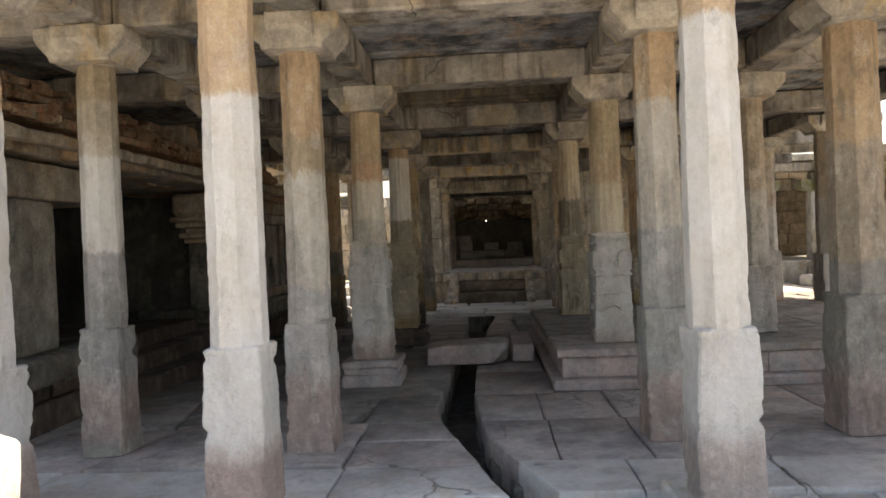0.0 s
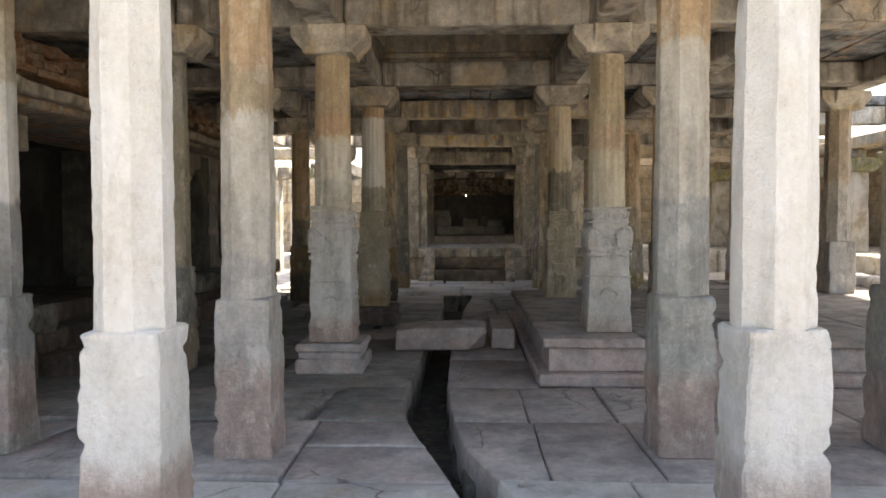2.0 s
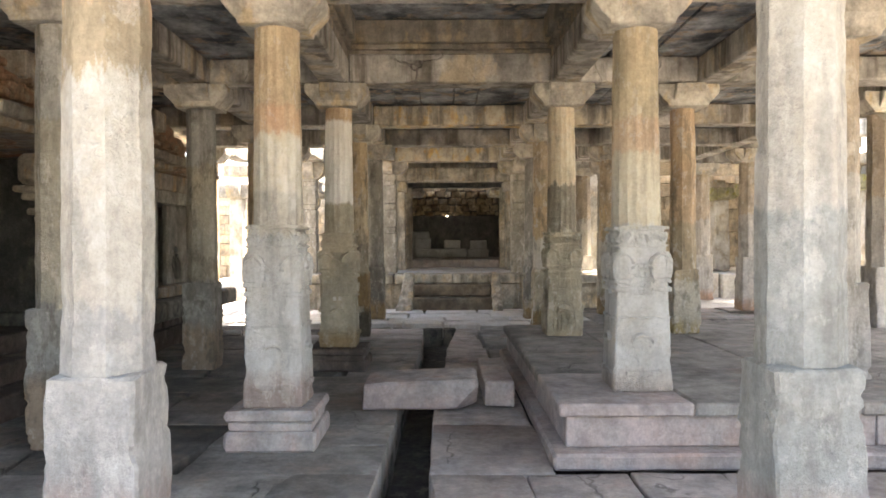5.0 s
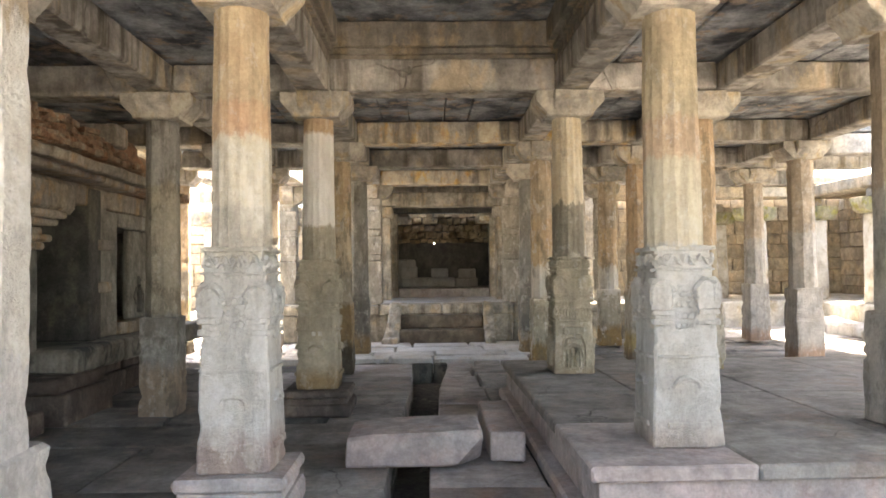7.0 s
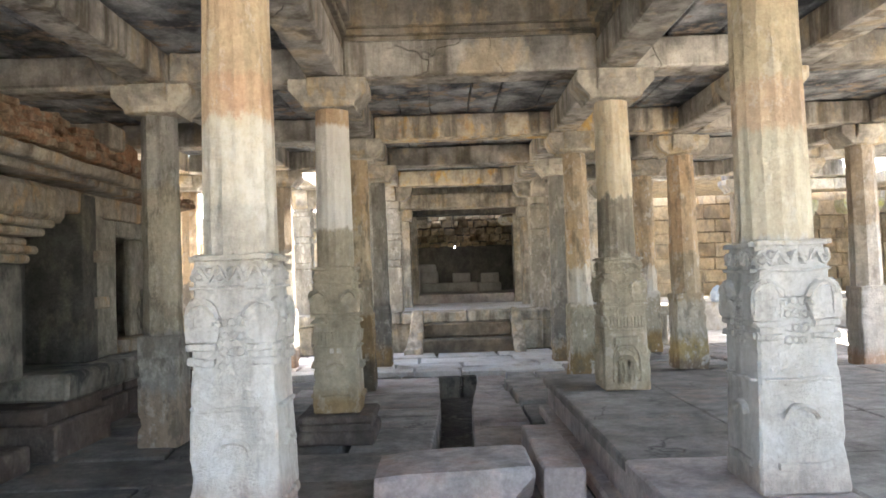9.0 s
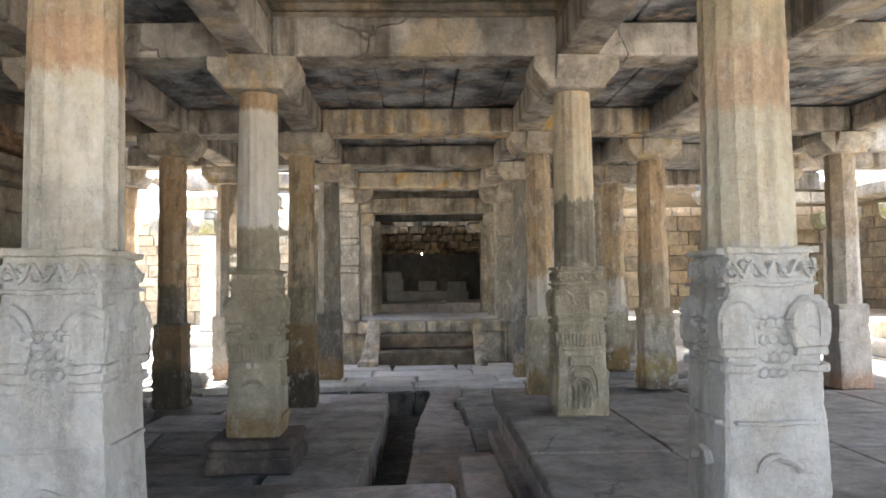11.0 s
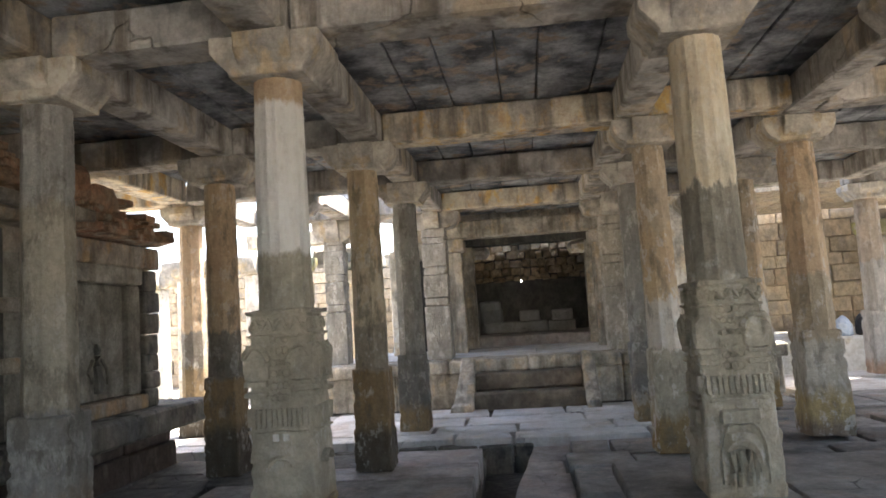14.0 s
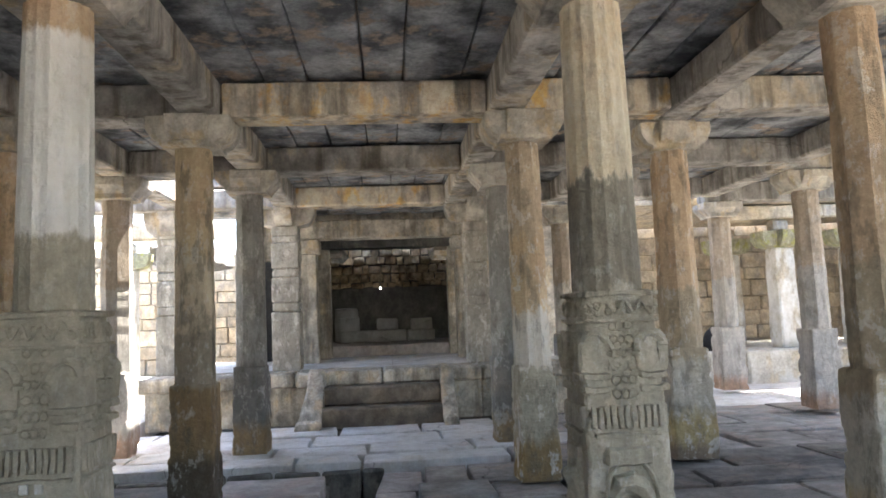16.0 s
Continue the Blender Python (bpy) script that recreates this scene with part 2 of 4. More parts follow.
def worn(p, amp, seed, freq=3.0):
    q = Vector(p) * freq + Vector((seed * 7.3, seed * 3.1, seed * 5.7))
    return Vector(p) + noise.noise_vector(q) * amp + noise.noise_vector(q * 3.7) * amp * 0.5


def chipped(ring, k, depth, seed):
    """Knock small flakes off the corners of one section."""
    out = []
    for i, p in enumerate(ring):
        if i % k in (0, k - 1):
            c = (i + 1) // k % 4
            a = noise.noise(Vector((c * 9.1 + seed, seed * 1.7, p.z * 7.0))) + 0.7 * noise.noise(Vector((c * 5.3 + seed, 4.0, p.z * 19.0)))
            q = max(0.0, a - 0.10) * depth
            p = Vector((p.x - math.copysign(min(q, abs(p.x) * 0.3), p.x), p.y - math.copysign(min(q, abs(p.y) * 0.3), p.y), p.z))
        out.append(p)
    return out


def bar(bm, m, w, h, length, ch=0.015, n=6, k=3, amp=0.006, seed=0.0, taper=1.0, turn=0.0, chip=0.0):
    """A worn bar of section w by h along the local z of m, from 0 to length."""
    e = min(ch, length * 0.2)
    zs = [0.0, e] + [e + (length - 2 * e) * i / n for i in range(1, n)] + [length - e, length]
    sections = []
    for i, z in enumerate(zs):
        s = 1 + (taper - 1) * z / length
        ins = e if i in (0, len(zs) - 1) else 0.0
        pts = outline(max(w * s - 2 * ins, 0.004), max(h * s - 2 * ins, 0.004), ch, k)
        ring = [worn((x, y, z), amp, seed) for x, y in pts]
        sections.append(chipped(ring, k, chip, seed) if chip else ring)
    loft(bm, sections, m)


def box(bm, x0, x1, y0, y1, z0, z1, ch=0.015, amp=0.006, seed=0.0, n=None, k=None, m=Matrix()):
    """A worn block between the given bounds; its long axis is lofted."""
    sx, sy, sz = x1 - x0, y1 - y0, z1 - z0
    cx, cy, cz = (x0 + x1) / 2, (y0 + y1) / 2, (z0 + z1) / 2
    long_ = max(sx, sy, sz)
    n = n or max(2, min(12, int(long_ / 0.25)))
    k = k or 3
    seed = seed or (cx * 1.7 + cy * 2.3 + cz * 3.1)
    if long_ == sz:
        bar(bm, m @ Matrix.Translation((cx, cy, z0)), sx, sy, sz, ch, n, k, amp, seed)
    elif long_ == sx:
        bar(bm, m @ Matrix.Translation((x0, cy, cz)) @ Matrix.Rotation(radians(90), 4, "Y"), sz, sy, sx, ch, n, k, amp, seed)
    else:
        bar(bm, m @ Matrix.Translation((cx, y0, cz)) @ Matrix.Rotation(radians(-90), 4, "X"), sx, sz, sy, ch, n, k, amp, seed)


def tube(bm, pts, r, sides=6):
    """A tube along points; r a number or one for each point."""
    rings = []
    for i, p in enumerate(pts):
        a, b = Vector(pts[max(i - 1, 0)]), Vector(pts[min(i + 1, len(pts) - 1)])
        q = (b - a).to_track_quat("Z", "Y")
        rr = r[i] if isinstance(r, (list, tuple)) else r
        rings.append([Vector(p) + q @ Vector((math.cos(t) * rr, math.sin(t) * rr, 0)) for t in [2 * math.pi * j / sides for j in range(sides)]])
    loft(bm, rings)


def mesh_of(bm, material, name, angle=30):
    bmesh.ops.recalc_face_normals(bm, faces=bm.faces[:])
    me = bpy.data.meshes.new(name)
    bm.to_mesh(me)
    bm.free()
    me.materials.append(material)
    me.polygons.foreach_set("use_smooth", [True] * len(me.polygons))
    me.set_sharp_from_angle(angle=radians(angle))
    return me


def part(name, bm, material, parent=None, label="", angle=30):
    ob = new(name, mesh_of(bm, material, name, angle))
    if parent:
        ob.parent = parent
    return tagged(ob, label)


def thing(name, label, category, group="", kind="", at=(0, 0, 0)):
    ob = new(name)
    ob.location = at
    ob.empty_display_size = 0.2
    return tagged(ob, label, category, group, kind)


def solo(name, bm, material, label="", category="", group="", kind=""):
    return tagged(part(name, bm, material), label, category, group, kind)


# ---- the hall: pillars ----
TOP, CAP = 3.33, 3.07          # under the beams, under the capitals


def octagon(w, cut, z, seed, amp=0.005, k=3):
    """A square of width w with corners cut by cut: the chamfered shaft's section."""
    return [worn((x, y, z), amp, seed, 2.2) for x, y in outline(w, w, cut, k)]


def capital(bm, z, seed, w=0.72, t=0.38, h=TOP - CAP, style=0):
    """A cross-shaped bracket, its four arms cut away below at the ends."""
    whole, thick = w, t
    for w, t, m in ((whole, thick, Matrix()), (whole * 0.88, thick * 0.74, Matrix.Translation((0, 0, -0.003)) @ Matrix.Rotation(radians(90), 4, "Z"))):
        secs = []
        xs = [-w / 2, -w / 2 + 0.012, -w / 2 + 0.06, -w / 2 + 0.12, -t / 2, 0, t / 2, w / 2 - 0.12, w / 2 - 0.06, w / 2 - 0.012, w / 2]
        for x in xs:
            e = max(0.0, abs(x) - (w / 2 - 0.11)) / 0.11
            low = (0.5 * e * h if style == 0 else 0.5 * h * e * e) + (0.03 if abs(x) > t / 2 else 0.0)
            ins = 0.012 if abs(x) > w / 2 - 0.005 else 0.0
            half = t / 2 - ins
            ring = [(x, -half, z + low + 0.012), (x, -half + 0.012, z + low), (x, 0, z + low), (x, half - 0.012, z + low), (x, half, z + low + 0.012),
                    (x, half, z + h * 0.7), (x, half, z + h - ins), (x, 0, z + h - ins), (x, -half, z + h - ins), (x, -half, z + h * 0.7)]
            secs.append([worn(p, 0.007, seed, 3.5) for p in ring])
        loft(bm, secs, m)


def carved_face(bm, m, w, z0, z1, seed, figure, rich):
    """Low relief on one face: scroll band, corner volutes on mouldings, a comb of flutes and an arched figure."""
    s = random.Random(seed)
    o = -0.003
    v = lambda a: z0 + (z1 - z0) * a
    # scroll band
    pts = []
    for i in range(61):
        u = -w * 0.46 + w * 0.92 * i / 60
        pts.append(m @ Vector((u, -o, v(0.93) + math.sin(i * math.pi / 7.5) * (z1 - z0) * 0.024)))
    tube(bm, pts, 0.010, 5)
    for i in range(7):
        c = -w * 0.4 + w * 0.8 * i / 6
        up = 0.03 if i % 2 else -0.03
        tube(bm, [m @ Vector((c + math.cos(a) * 0.018, -o, v(0.93) + up * 0.45 + math.sin(a) * 0.018)) for a in [j * 0.7 for j in range(9)]], 0.007, 4)
    box(bm, -w / 2 + 0.02, w / 2 - 0.02, -0.012, 0.02, v(0.975), v(0.995), 0.004, 0.002, seed, 6, 2, m)
    box(bm, -w / 2 + 0.02, w / 2 - 0.02, -0.010, 0.02, v(0.872), v(0.885), 0.004, 0.002, seed, 6, 2, m)
    # volutes and their legs
    for side in (-1, 1):
        cx, cz = side * w * 0.36, v(0.76)
        secs = []
        for a, half in ((0.685, 0.070), (0.72, 0.078), (0.77, 0.082), (0.80, 0.074), (0.825, 0.055), (0.84, 0.025)):
            secs.append([(cx - half, 0.02, v(a)), (cx - half, -0.008, v(a)), (cx, -0.016, v(a)), (cx + half, -0.008, v(a)), (cx + half, 0.02, v(a))])
        loft(bm, secs, m)
        for r, a0, a1, thick in ((0.072, -0.3, 2.85, 0.024), (0.034, 0.4, 3.7, 0.015)):
            hook = [a0 + (a1 - a0) * j / 13 for j in range(14)]
            tube(bm, [m @ Vector((cx - side * math.cos(a) * r, -o - 0.003, cz + math.sin(a) * r * 1.1)) for a in hook], [thick - 0.0004 * j for j in range(14)], 6)
        tube(bm, [m @ Vector((cx - side * 0.062, -o, cz - 0.0 - 0.012 * j)) for j in range(8)], 0.016, 5)
        for j, a in enumerate((0.655, 0.605)):
            box(bm, cx - 0.065, cx + 0.065, -0.011 + j * 0.002, 0.02, v(a), v(a + 0.026), 0.005, 0.003, seed + j, 3, 2, m)
    # centre panel with a knot pattern
    for i in range(6 if rich else 4):
        for j in range(3):
            c = Vector(((j - 1) * w * 0.10, -o, v(0.60) + i * (z1 - z0) * 0.052))
            rr = 0.018 + s.random() * 0.006
            tube(bm, [m @ (c + Vector((math.cos(a) * rr, 0, math.sin(a) * rr))) for a in [q * 0.9 for q in range(8)]], 0.006, 4)
    # flutes
    for i in range(11 if rich else 0):
        u = -w * 0.42 + w * 0.84 * i / 10
        box(bm, u - 0.0115, u + 0.0115, -0.006, 0.02, v(0.47), v(0.555), 0.003, 0.001, seed + i, 2, 2, m)
    box(bm, -w / 2 + 0.03, w / 2 - 0.03, -0.008, 0.02, v(0.44), v(0.455), 0.004, 0.002, seed, 6, 2, m)
    # arched figure
    if figure:
        arch = [m @ Vector((math.cos(a) * w * 0.33, -o, v(0.20) + math.sin(a) * (z1 - z0) * 0.16)) for a in [math.pi * j / 14 for j in range(15)]]
        tube(bm, arch, 0.012, 6)
        for side in (-1, 1):
            tube(bm, [m @ Vector((side * w * 0.33, -o, v(0.20) - (z1 - z0) * 0.012 * j)) for j in range(12)], 0.013, 5)
    if figure:
        body = [(-0.26, 0.22), (-0.16, 0.265), (-0.02, 0.27), (0.12, 0.25), (0.2, 0.21), (0.24, 0.15)]
        tube(bm, [m @ Vector((x * w, 0.012, v(z))) for x, z in body], [0.03, 0.05, 0.055, 0.05, 0.035, 0.02], 8)
        for x in (-0.2, -0.08, 0.06, 0.15):
            tube(bm, [m @ Vector((x * w, 0.004, v(0.22))), m @ Vector((x * w, 0.004, v(0.12))), m @ Vector((x * w * 1.05, 0.004, v(0.06)))], 0.02, 6)
        box(bm, -w * 0.3, w * 0.3, -0.012, 0.02, v(0.33), v(0.40), 0.012, 0.006, seed, 5, 3, m)
    else:
        tube(bm, [m @ Vector((math.cos(a) * w * 0.2, 0, v(0.3) + math.sin(a) * 0.05)) for a in [math.pi * j / 8 for j in range(9)]], 0.016, 6)
        box(bm, -w * 0.34, w * 0.34, -0.01, 0.02, v(0.1), v(0.13), 0.005, 0.003, seed, 5, 2, m)


PLAIN = "plain granite pillar with a chamfered shaft above a square foot block"


def pillar(x, y, z0, material, style="plain", w=0.36, blk=1.02, shaft=None, top=None, ped=0.0, ped_w=0.66, cap=0.72, figure=False, rich=False, label=PLAIN, group="pillars of the hall", cap_mat=None, turn=0.0, cap_style=0, lean=0.0, relief=0.25, ped_mat=None):
    """One pillar: (pedestal,) foot block, shaft and bracket capital, standing on z0."""
    seed = x * 3.7 + y * 1.3
    p = thing("pillar", label, "pillar", group, at=(x, y, 0))
    p.rotation_euler = (radians(lean), 0, radians(turn))
    top = top or CAP
    zb = z0
    if ped:
        bm = bmesh.new()
        box(bm, -ped_w / 2, ped_w / 2, -ped_w / 2, ped_w / 2, z0, z0 + ped * 0.5, 0.02, 0.010, seed, 4, 4)
        part("pedestal_foot", bm, ped_mat or RED, p)
        bm = bmesh.new()
        q = ped_w / 2 - 0.03
        box(bm, -q, q, -q, q, z0 + ped * 0.5, z0 + ped * 0.72, 0.01, 0.008, seed + 1, 4, 4)
        box(bm, -q - 0.025, q + 0.025, -q - 0.025, q + 0.025, z0 + ped * 0.72, z0 + ped, 0.02, 0.010, seed + 2, 4, 4)
        part("pedestal_cap", bm, ped_mat or RED, p)
        zb = z0 + ped
    bm = bmesh.new()
    # foot block, a little wider below
    bar(bm, Matrix.Translation((0, 0, zb)), w * (1.07 if style != "carved" else 1.14), w * (1.07 if style != "carved" else 1.14), blk - zb, 0.012, 44, 5, 0.016 if style != "carved" else 0.007, seed, 0.93 if style != "carved" else 0.815, chip=0.034 if style != "carved" else 0.02)
    part("foot_block", bm, material, p)
    bm = bmesh.new()
    sw = shaft or w * 0.93
    if style == "carved":
        secs = []
        r0, r1 = sw / 2 * 1.02, sw / 2 * 0.92
        for i in range(10):
            f = i / 9
            z = blk - 0.01 + (top - blk + 0.01) * f
            ring = []
            for j in range(32):
                a = math.pi / 16 * j
                fl = 1.0 if j % 2 else 0.955
                ring.append(worn((math.cos(a) * (r0 + (r1 - r0) * f) * fl, math.sin(a) * (r0 + (r1 - r0) * f) * fl, z), 0.004, seed, 2.0))
            secs.append(ring)
        loft(bm, secs)
    else:
        cut = 0.30 if style == "plain" else 0.22
        secs = []
        for i in range(48):
            f = i / 47
            z = blk - 0.01 + (top - blk + 0.01) * f
            ww = sw * (1.0 - 0.08 * f)
            secs.append(chipped(octagon(ww, ww * cut, z, seed, 0.007, 4), 4, 0.010, seed + 2.0))
        loft(bm, secs)
        # shoulders where the chamfer starts
    part("shaft", bm, material, p, angle=12 if style == "carved" else 30)
    if style == "carved":
        for i in range(4):
            bm = bmesh.new()
            carved_face(bm, Matrix.Rotation(radians(90 * i), 4, "Z") @ Matrix.Translation((0, -w / 2 - 0.002, 0)), w, zb, blk, int(seed * 10) + i, figure, rich)
            out = Matrix.Rotation(radians(90 * i), 4, "Z") @ Vector((0, -1, 0))
            for vert in bm.verts:
                f = (vert.co.z - zb) / (blk - zb)
                proud = max(0.0, vert.co.dot(out) - w / 2 - 0.002)
                vert.co += out * (0.006 * min(1.0, proud / 0.004) + proud * relief)
                vert.co = worn(vert.co + out * (w * 0.57 * (1 - 0.185 * f) - w / 2), 0.009, seed + i, 11.0)
            part("carving", bm, material, p)
    bm = bmesh.new()
    capital(bm, top, seed, cap, 0.47 if cap > 0.6 else cap * 0.55, TOP - top, cap_style)
    part("capital", bm, cap_mat or CAPST, p)
    return p


def zmat(name, *zones, **kw):
    return zoned(name, list(zones), **kw)


M_A = zmat("pillar_pale_front", (0, PINK), (0.42, (0.64, 0.63, 0.60)), (1.0, CREAM), (2.45, OCHRE), wobble=0.08, stain=0.12, flake=0.15, soil=0.1)
M_B = zmat("pillar_pale_grey_front", (0, (0.42, 0.37, 0.34)), (0.45, (0.64, 0.63, 0.60)), (1.0, CREAM), (2.75, OCHRE), wobble=0.08, stain=0.12, flake=0.3, soil=0.1)
M_C = zmat("pillar_ochre_head", (0, PINK), (0.55, (0.46, 0.44, 0.41)), (1.25, (0.56, 0.52, 0.45)), (1.65, (0.62, 0.575, 0.50)), (2.12, TAN), (2.4, OCHRE), wobble=0.2, flake=0.35, soil=0.2)
M_D = zmat("pillar_two_tone", (0, PINK), (0.5, (0.40, 0.40, 0.37)), (1.62, (0.60, 0.56, 0.49)), (2.55, OCHRE), wobble=0.12, flake=0.3, soil=0.2)
M_E = zmat("pillar_white_band", (0, GREY), (0.12, PINK), (0.58, (0.40, 0.39, 0.37)), (1.6, CREAM), (2.35, (0.52, 0.46, 0.36)), (2.8, TAN), wobble=0.08, flake=0.25, soil=0.2)
M_Q = zmat("pillar_dull_ochre", (0, PINK), (0.45, GREY), (1.3, (0.46, 0.38, 0.29)), (2.2, OCHRE), wobble=0.2)
M_F = zmat("pillar_carved_pale", (0, PINK), (0.5, PALE), (1.55, (0.58, 0.54, 0.46)), (1.85, (0.72, 0.66, 0.55)), (2.28, (0.62, 0.44, 0.29)), (2.5, (0.58, 0.46, 0.31)), wobble=0.14, flake=0.35, soil=0.15)
M_G = zmat("pillar_carved_tan", (0, (0.48, 0.42, 0.37)), (0.5, PALE), (1.6, (0.62, 0.55, 0.42)), (2.15, (0.58, 0.43, 0.30)), (2.4, (0.54, 0.45, 0.31)), wobble=0.10, flake=0.3, soil=0.15)
M_H = zmat("pillar_carved_white_shaft", (0, BROWN), (0.45, (0.43, 0.385, 0.295)), (1.95, (0.86, 0.83, 0.78)), (2.92, OCHRE), wobble=0.09, stain=0.1, flake=0.2, soil=0.12)
M_I = zmat("pillar_carved_cream_shaft", (0, TAN), (0.45, (0.45, 0.40, 0.305)), (1.6, (0.29, 0.26, 0.205)), (2.15, (0.74, 0.64, 0.48)), wobble=0.18, stain=0.3, flake=0.3, soil=0.25)
M_J = zmat("pillar_ochre_dark_foot", (0, DARK), (0.42, BROWN), (1.0, (0.36, 0.31, 0.235)), (1.45, (0.62, 0.52, 0.37)), (2.1, (0.58, 0.46, 0.30)), wobble=0.12, stain=0.4, flake=0.4, soil=0.6)
M_J2 = zmat("pillar_grey_dark_foot", (0, BROWN), (0.35, (0.22, 0.21, 0.19)), (1.05, (0.31, 0.30, 0.27)), wobble=0.2, stain=0.4, flake=0.35, soil=0.5)
M_K = zmat("pillar_mottled_foot", (0, (0.30, 0.21, 0.10)), (0.42, (0.44, 0.40, 0.31)), (1.02, (0.70, 0.65, 0.56)), (1.5, (0.58, 0.44, 0.28)), (2.2, (0.52, 0.42, 0.30)), wobble=0.25, stain=0.3, flake=0.7, soil=0.5)
M_L = zmat("pillar_ochre_shaft", (0, (0.22, 0.17, 0.12)), (0.22, (0.46, 0.36, 0.18)), (0.5, (0.50, 0.46, 0.38)), (1.02, (0.44, 0.36, 0.25)), (1.7, OCHRE), wobble=0.15, flake=0.5, soil=0.5)
M_L1 = zmat("pillar_grey_tan", (0, (0.36, 0.28, 0.21)), (0.5, (0.31, 0.30, 0.275)), (1.05, (0.42, 0.38, 0.30)), (2.4, (0.40, 0.39, 0.36)), wobble=0.15, stain=0.45, flake=0.25, soil=0.6)
M_LL = zmat("pillar_ochre_brown", (0, DARK), (0.5, BROWN), (1.0, (0.25, 0.22, 0.18)), (1.5, OCHRE), wobble=0.15, stain=0.4, flake=0.3, soil=0.6)
M_R = zmat("pillar_sidelit_grey", (0, (0.42, 0.29, 0.21)), (0.28, (0.46, 0.44, 0.41)), (1.1, (0.48, 0.45, 0.40)), (2.0, (0.45, 0.37, 0.28)), wobble=0.15)
M_S = zmat("pillar_shrine_carved", (0, (0.42, 0.39, 0.33)), (1.3, (0.38, 0.355, 0.30)), (2.2, (0.46, 0.43, 0.36)), wobble=0.3, stain=0.3, flake=0.6, soil=0.4)

CARV = "carved granite pillar with a fluted shaft and a relief-carved square block"
pillar(-1.45, 4.08, -0.07, M_A, w=0.335, label="limewashed granite pillar with a worn square foot at the hall front")
pillar(1.28, 4.12, 0.07, M_B, w=0.34, label="limewashed granite pillar standing on a low square base slab")
pillar(-3.02, 4.08, -0.07, M_A, w=0.36, blk=0.92, label="limewashed granite pillar with a worn square foot at the hall front")
pillar(2.95, 4.12, 0.0, M_B, w=0.37)
pillar(4.6, 4.12, 0.0, M_B, w=0.37)
pillar(-4.6, 4.08, -0.07, M_E, w=0.36)
pillar(-1.40, 5.55, 0, M_C, w=0.34, blk=1.0, label="granite pillar with ochre head and pale limewashed middle")
pillar(1.33, 5.60, 0, M_D, w=0.34, blk=1.0, label="granite pillar with ochre head and pale limewashed middle")
pillar(-3.05, 5.55, 0, M_E, w=0.315, blk=1.0, label="granite pillar with a white band above grey stone")
pillar(2.82, 5.65, 0, M_Q, w=0.40, blk=1.05)
pillar(4.5, 5.6, 0, M_Q, w=0.38)
pillar(-1.33, 8.13, 0, M_F, "carved", 0.385, 1.62, 0.36, ped=0.29, label=CARV + " on a moulded pedestal")
pillar(1.37, 8.20, 0.38, M_G, "carved", 0.38, 1.60, 0.36, label=CARV + " on the platform")
pillar(-2.92, 8.05, 0, M_L1, w=0.35, blk=1.02)
pillar(3.08, 8.55, 0.38, M_R, w=0.36, blk=1.15, label="granite pillar with an ochre shaft on the platform")
pillar(5.5, 8.5, 0.38, M_R, w=0.36, blk=1.15)
pillar(-1.335, 11.30, 0, M_H, "carved", 0.38, 1.60, 0.34, ped=0.26, ped_w=0.70, ped_mat=PLINTH, rich=True, relief=1.1, label=CARV + " with limewashed upper part")
pillar(1.32, 11.32, 0.38, M_I, "carved", 0.375, 1.60, 0.34, figure=True, rich=True, relief=0.35, label=CARV + " on the platform, an elephant in relief")
pillar(-2.98, 11.32, 0, M_L1, w=0.36, blk=1.02)
pillar(2.80, 11.42, 0.38, M_L, w=0.31, blk=1.15)
pillar(5.5, 11.9, 0.38, M_R, w=0.38, blk=1.15)
pillar(-1.46, 14.22, 0, M_J, w=0.35, blk=1.02, label="ochre granite pillar with a dark stained foot", cap_style=1)
pillar(1.50, 14.25, 0.05, M_K, w=0.34, blk=1.04, label="granite pillar with a mottled foot block", cap_style=1)
pillar(-3.06, 14.25, 0, M_LL, w=0.35, blk=1.02, label="ochre granite pillar with a dark stained foot", cap_style=1)
pillar(3.10, 14.75, 0.06, M_L, w=0.40, blk=1.12, label="ochre granite pillar with a mottled pale foot block", cap_style=1)
pillar(5.47, 14.4, 0.08, M_R, w=0.40, blk=1.15)
pillar(-1.42, 16.55, 0, M_J2, w=0.36, blk=1.02, label="dark grey granite pillar beside the shrine steps")
pillar(1.62, 16.45, 0.0, M_J2, w=0.36, blk=1.02, label="dark grey granite pillar beside the shrine steps")
pillar(-4.72, 16.95, 0, M_LL, "plain", 0.36, 0.55, label="ochre granite pillar at the open hall side")
pillar(-3.05, 16.75, 0, M_R, w=0.38, blk=1.0)
pillar(3.15, 16.9, 0.06, M_K, w=0.36, blk=1.1)
pillar(6.10, 17.35, 0.08, M_R, w=0.38, blk=1.15)
pillar(6.12, 20.05, 0.08, M_R, w=0.40, blk=1.15)
pillar(3.3, 20.2, 0.08, M_R, w=0.38, blk=1.15)

bm = bmesh.new()
box(bm, 0.99, 1.56, 3.84, 4.42, -0.06, 0.07, 0.02, 0.010, 3.0, 4, 4)
solo("base_slab", bm, LIME, "pale square stone slab under a front pillar", "slab")

bm = bmesh.new()
bar(bm, pose(-1.77, 2.10, -0.07), 0.46, 0.42, 1.08, 0.04, 10, 5, 0.018, 4.0, 0.94, chip=0.05)
solo("stone_post", bm, LIME, "short sunlit limewashed stone post in the forecourt", "post")

# ---- the hall: beams and ceiling ----
COLS = (-4.7, -2.98, -1.36, 1.34, 3.05, 5.6)
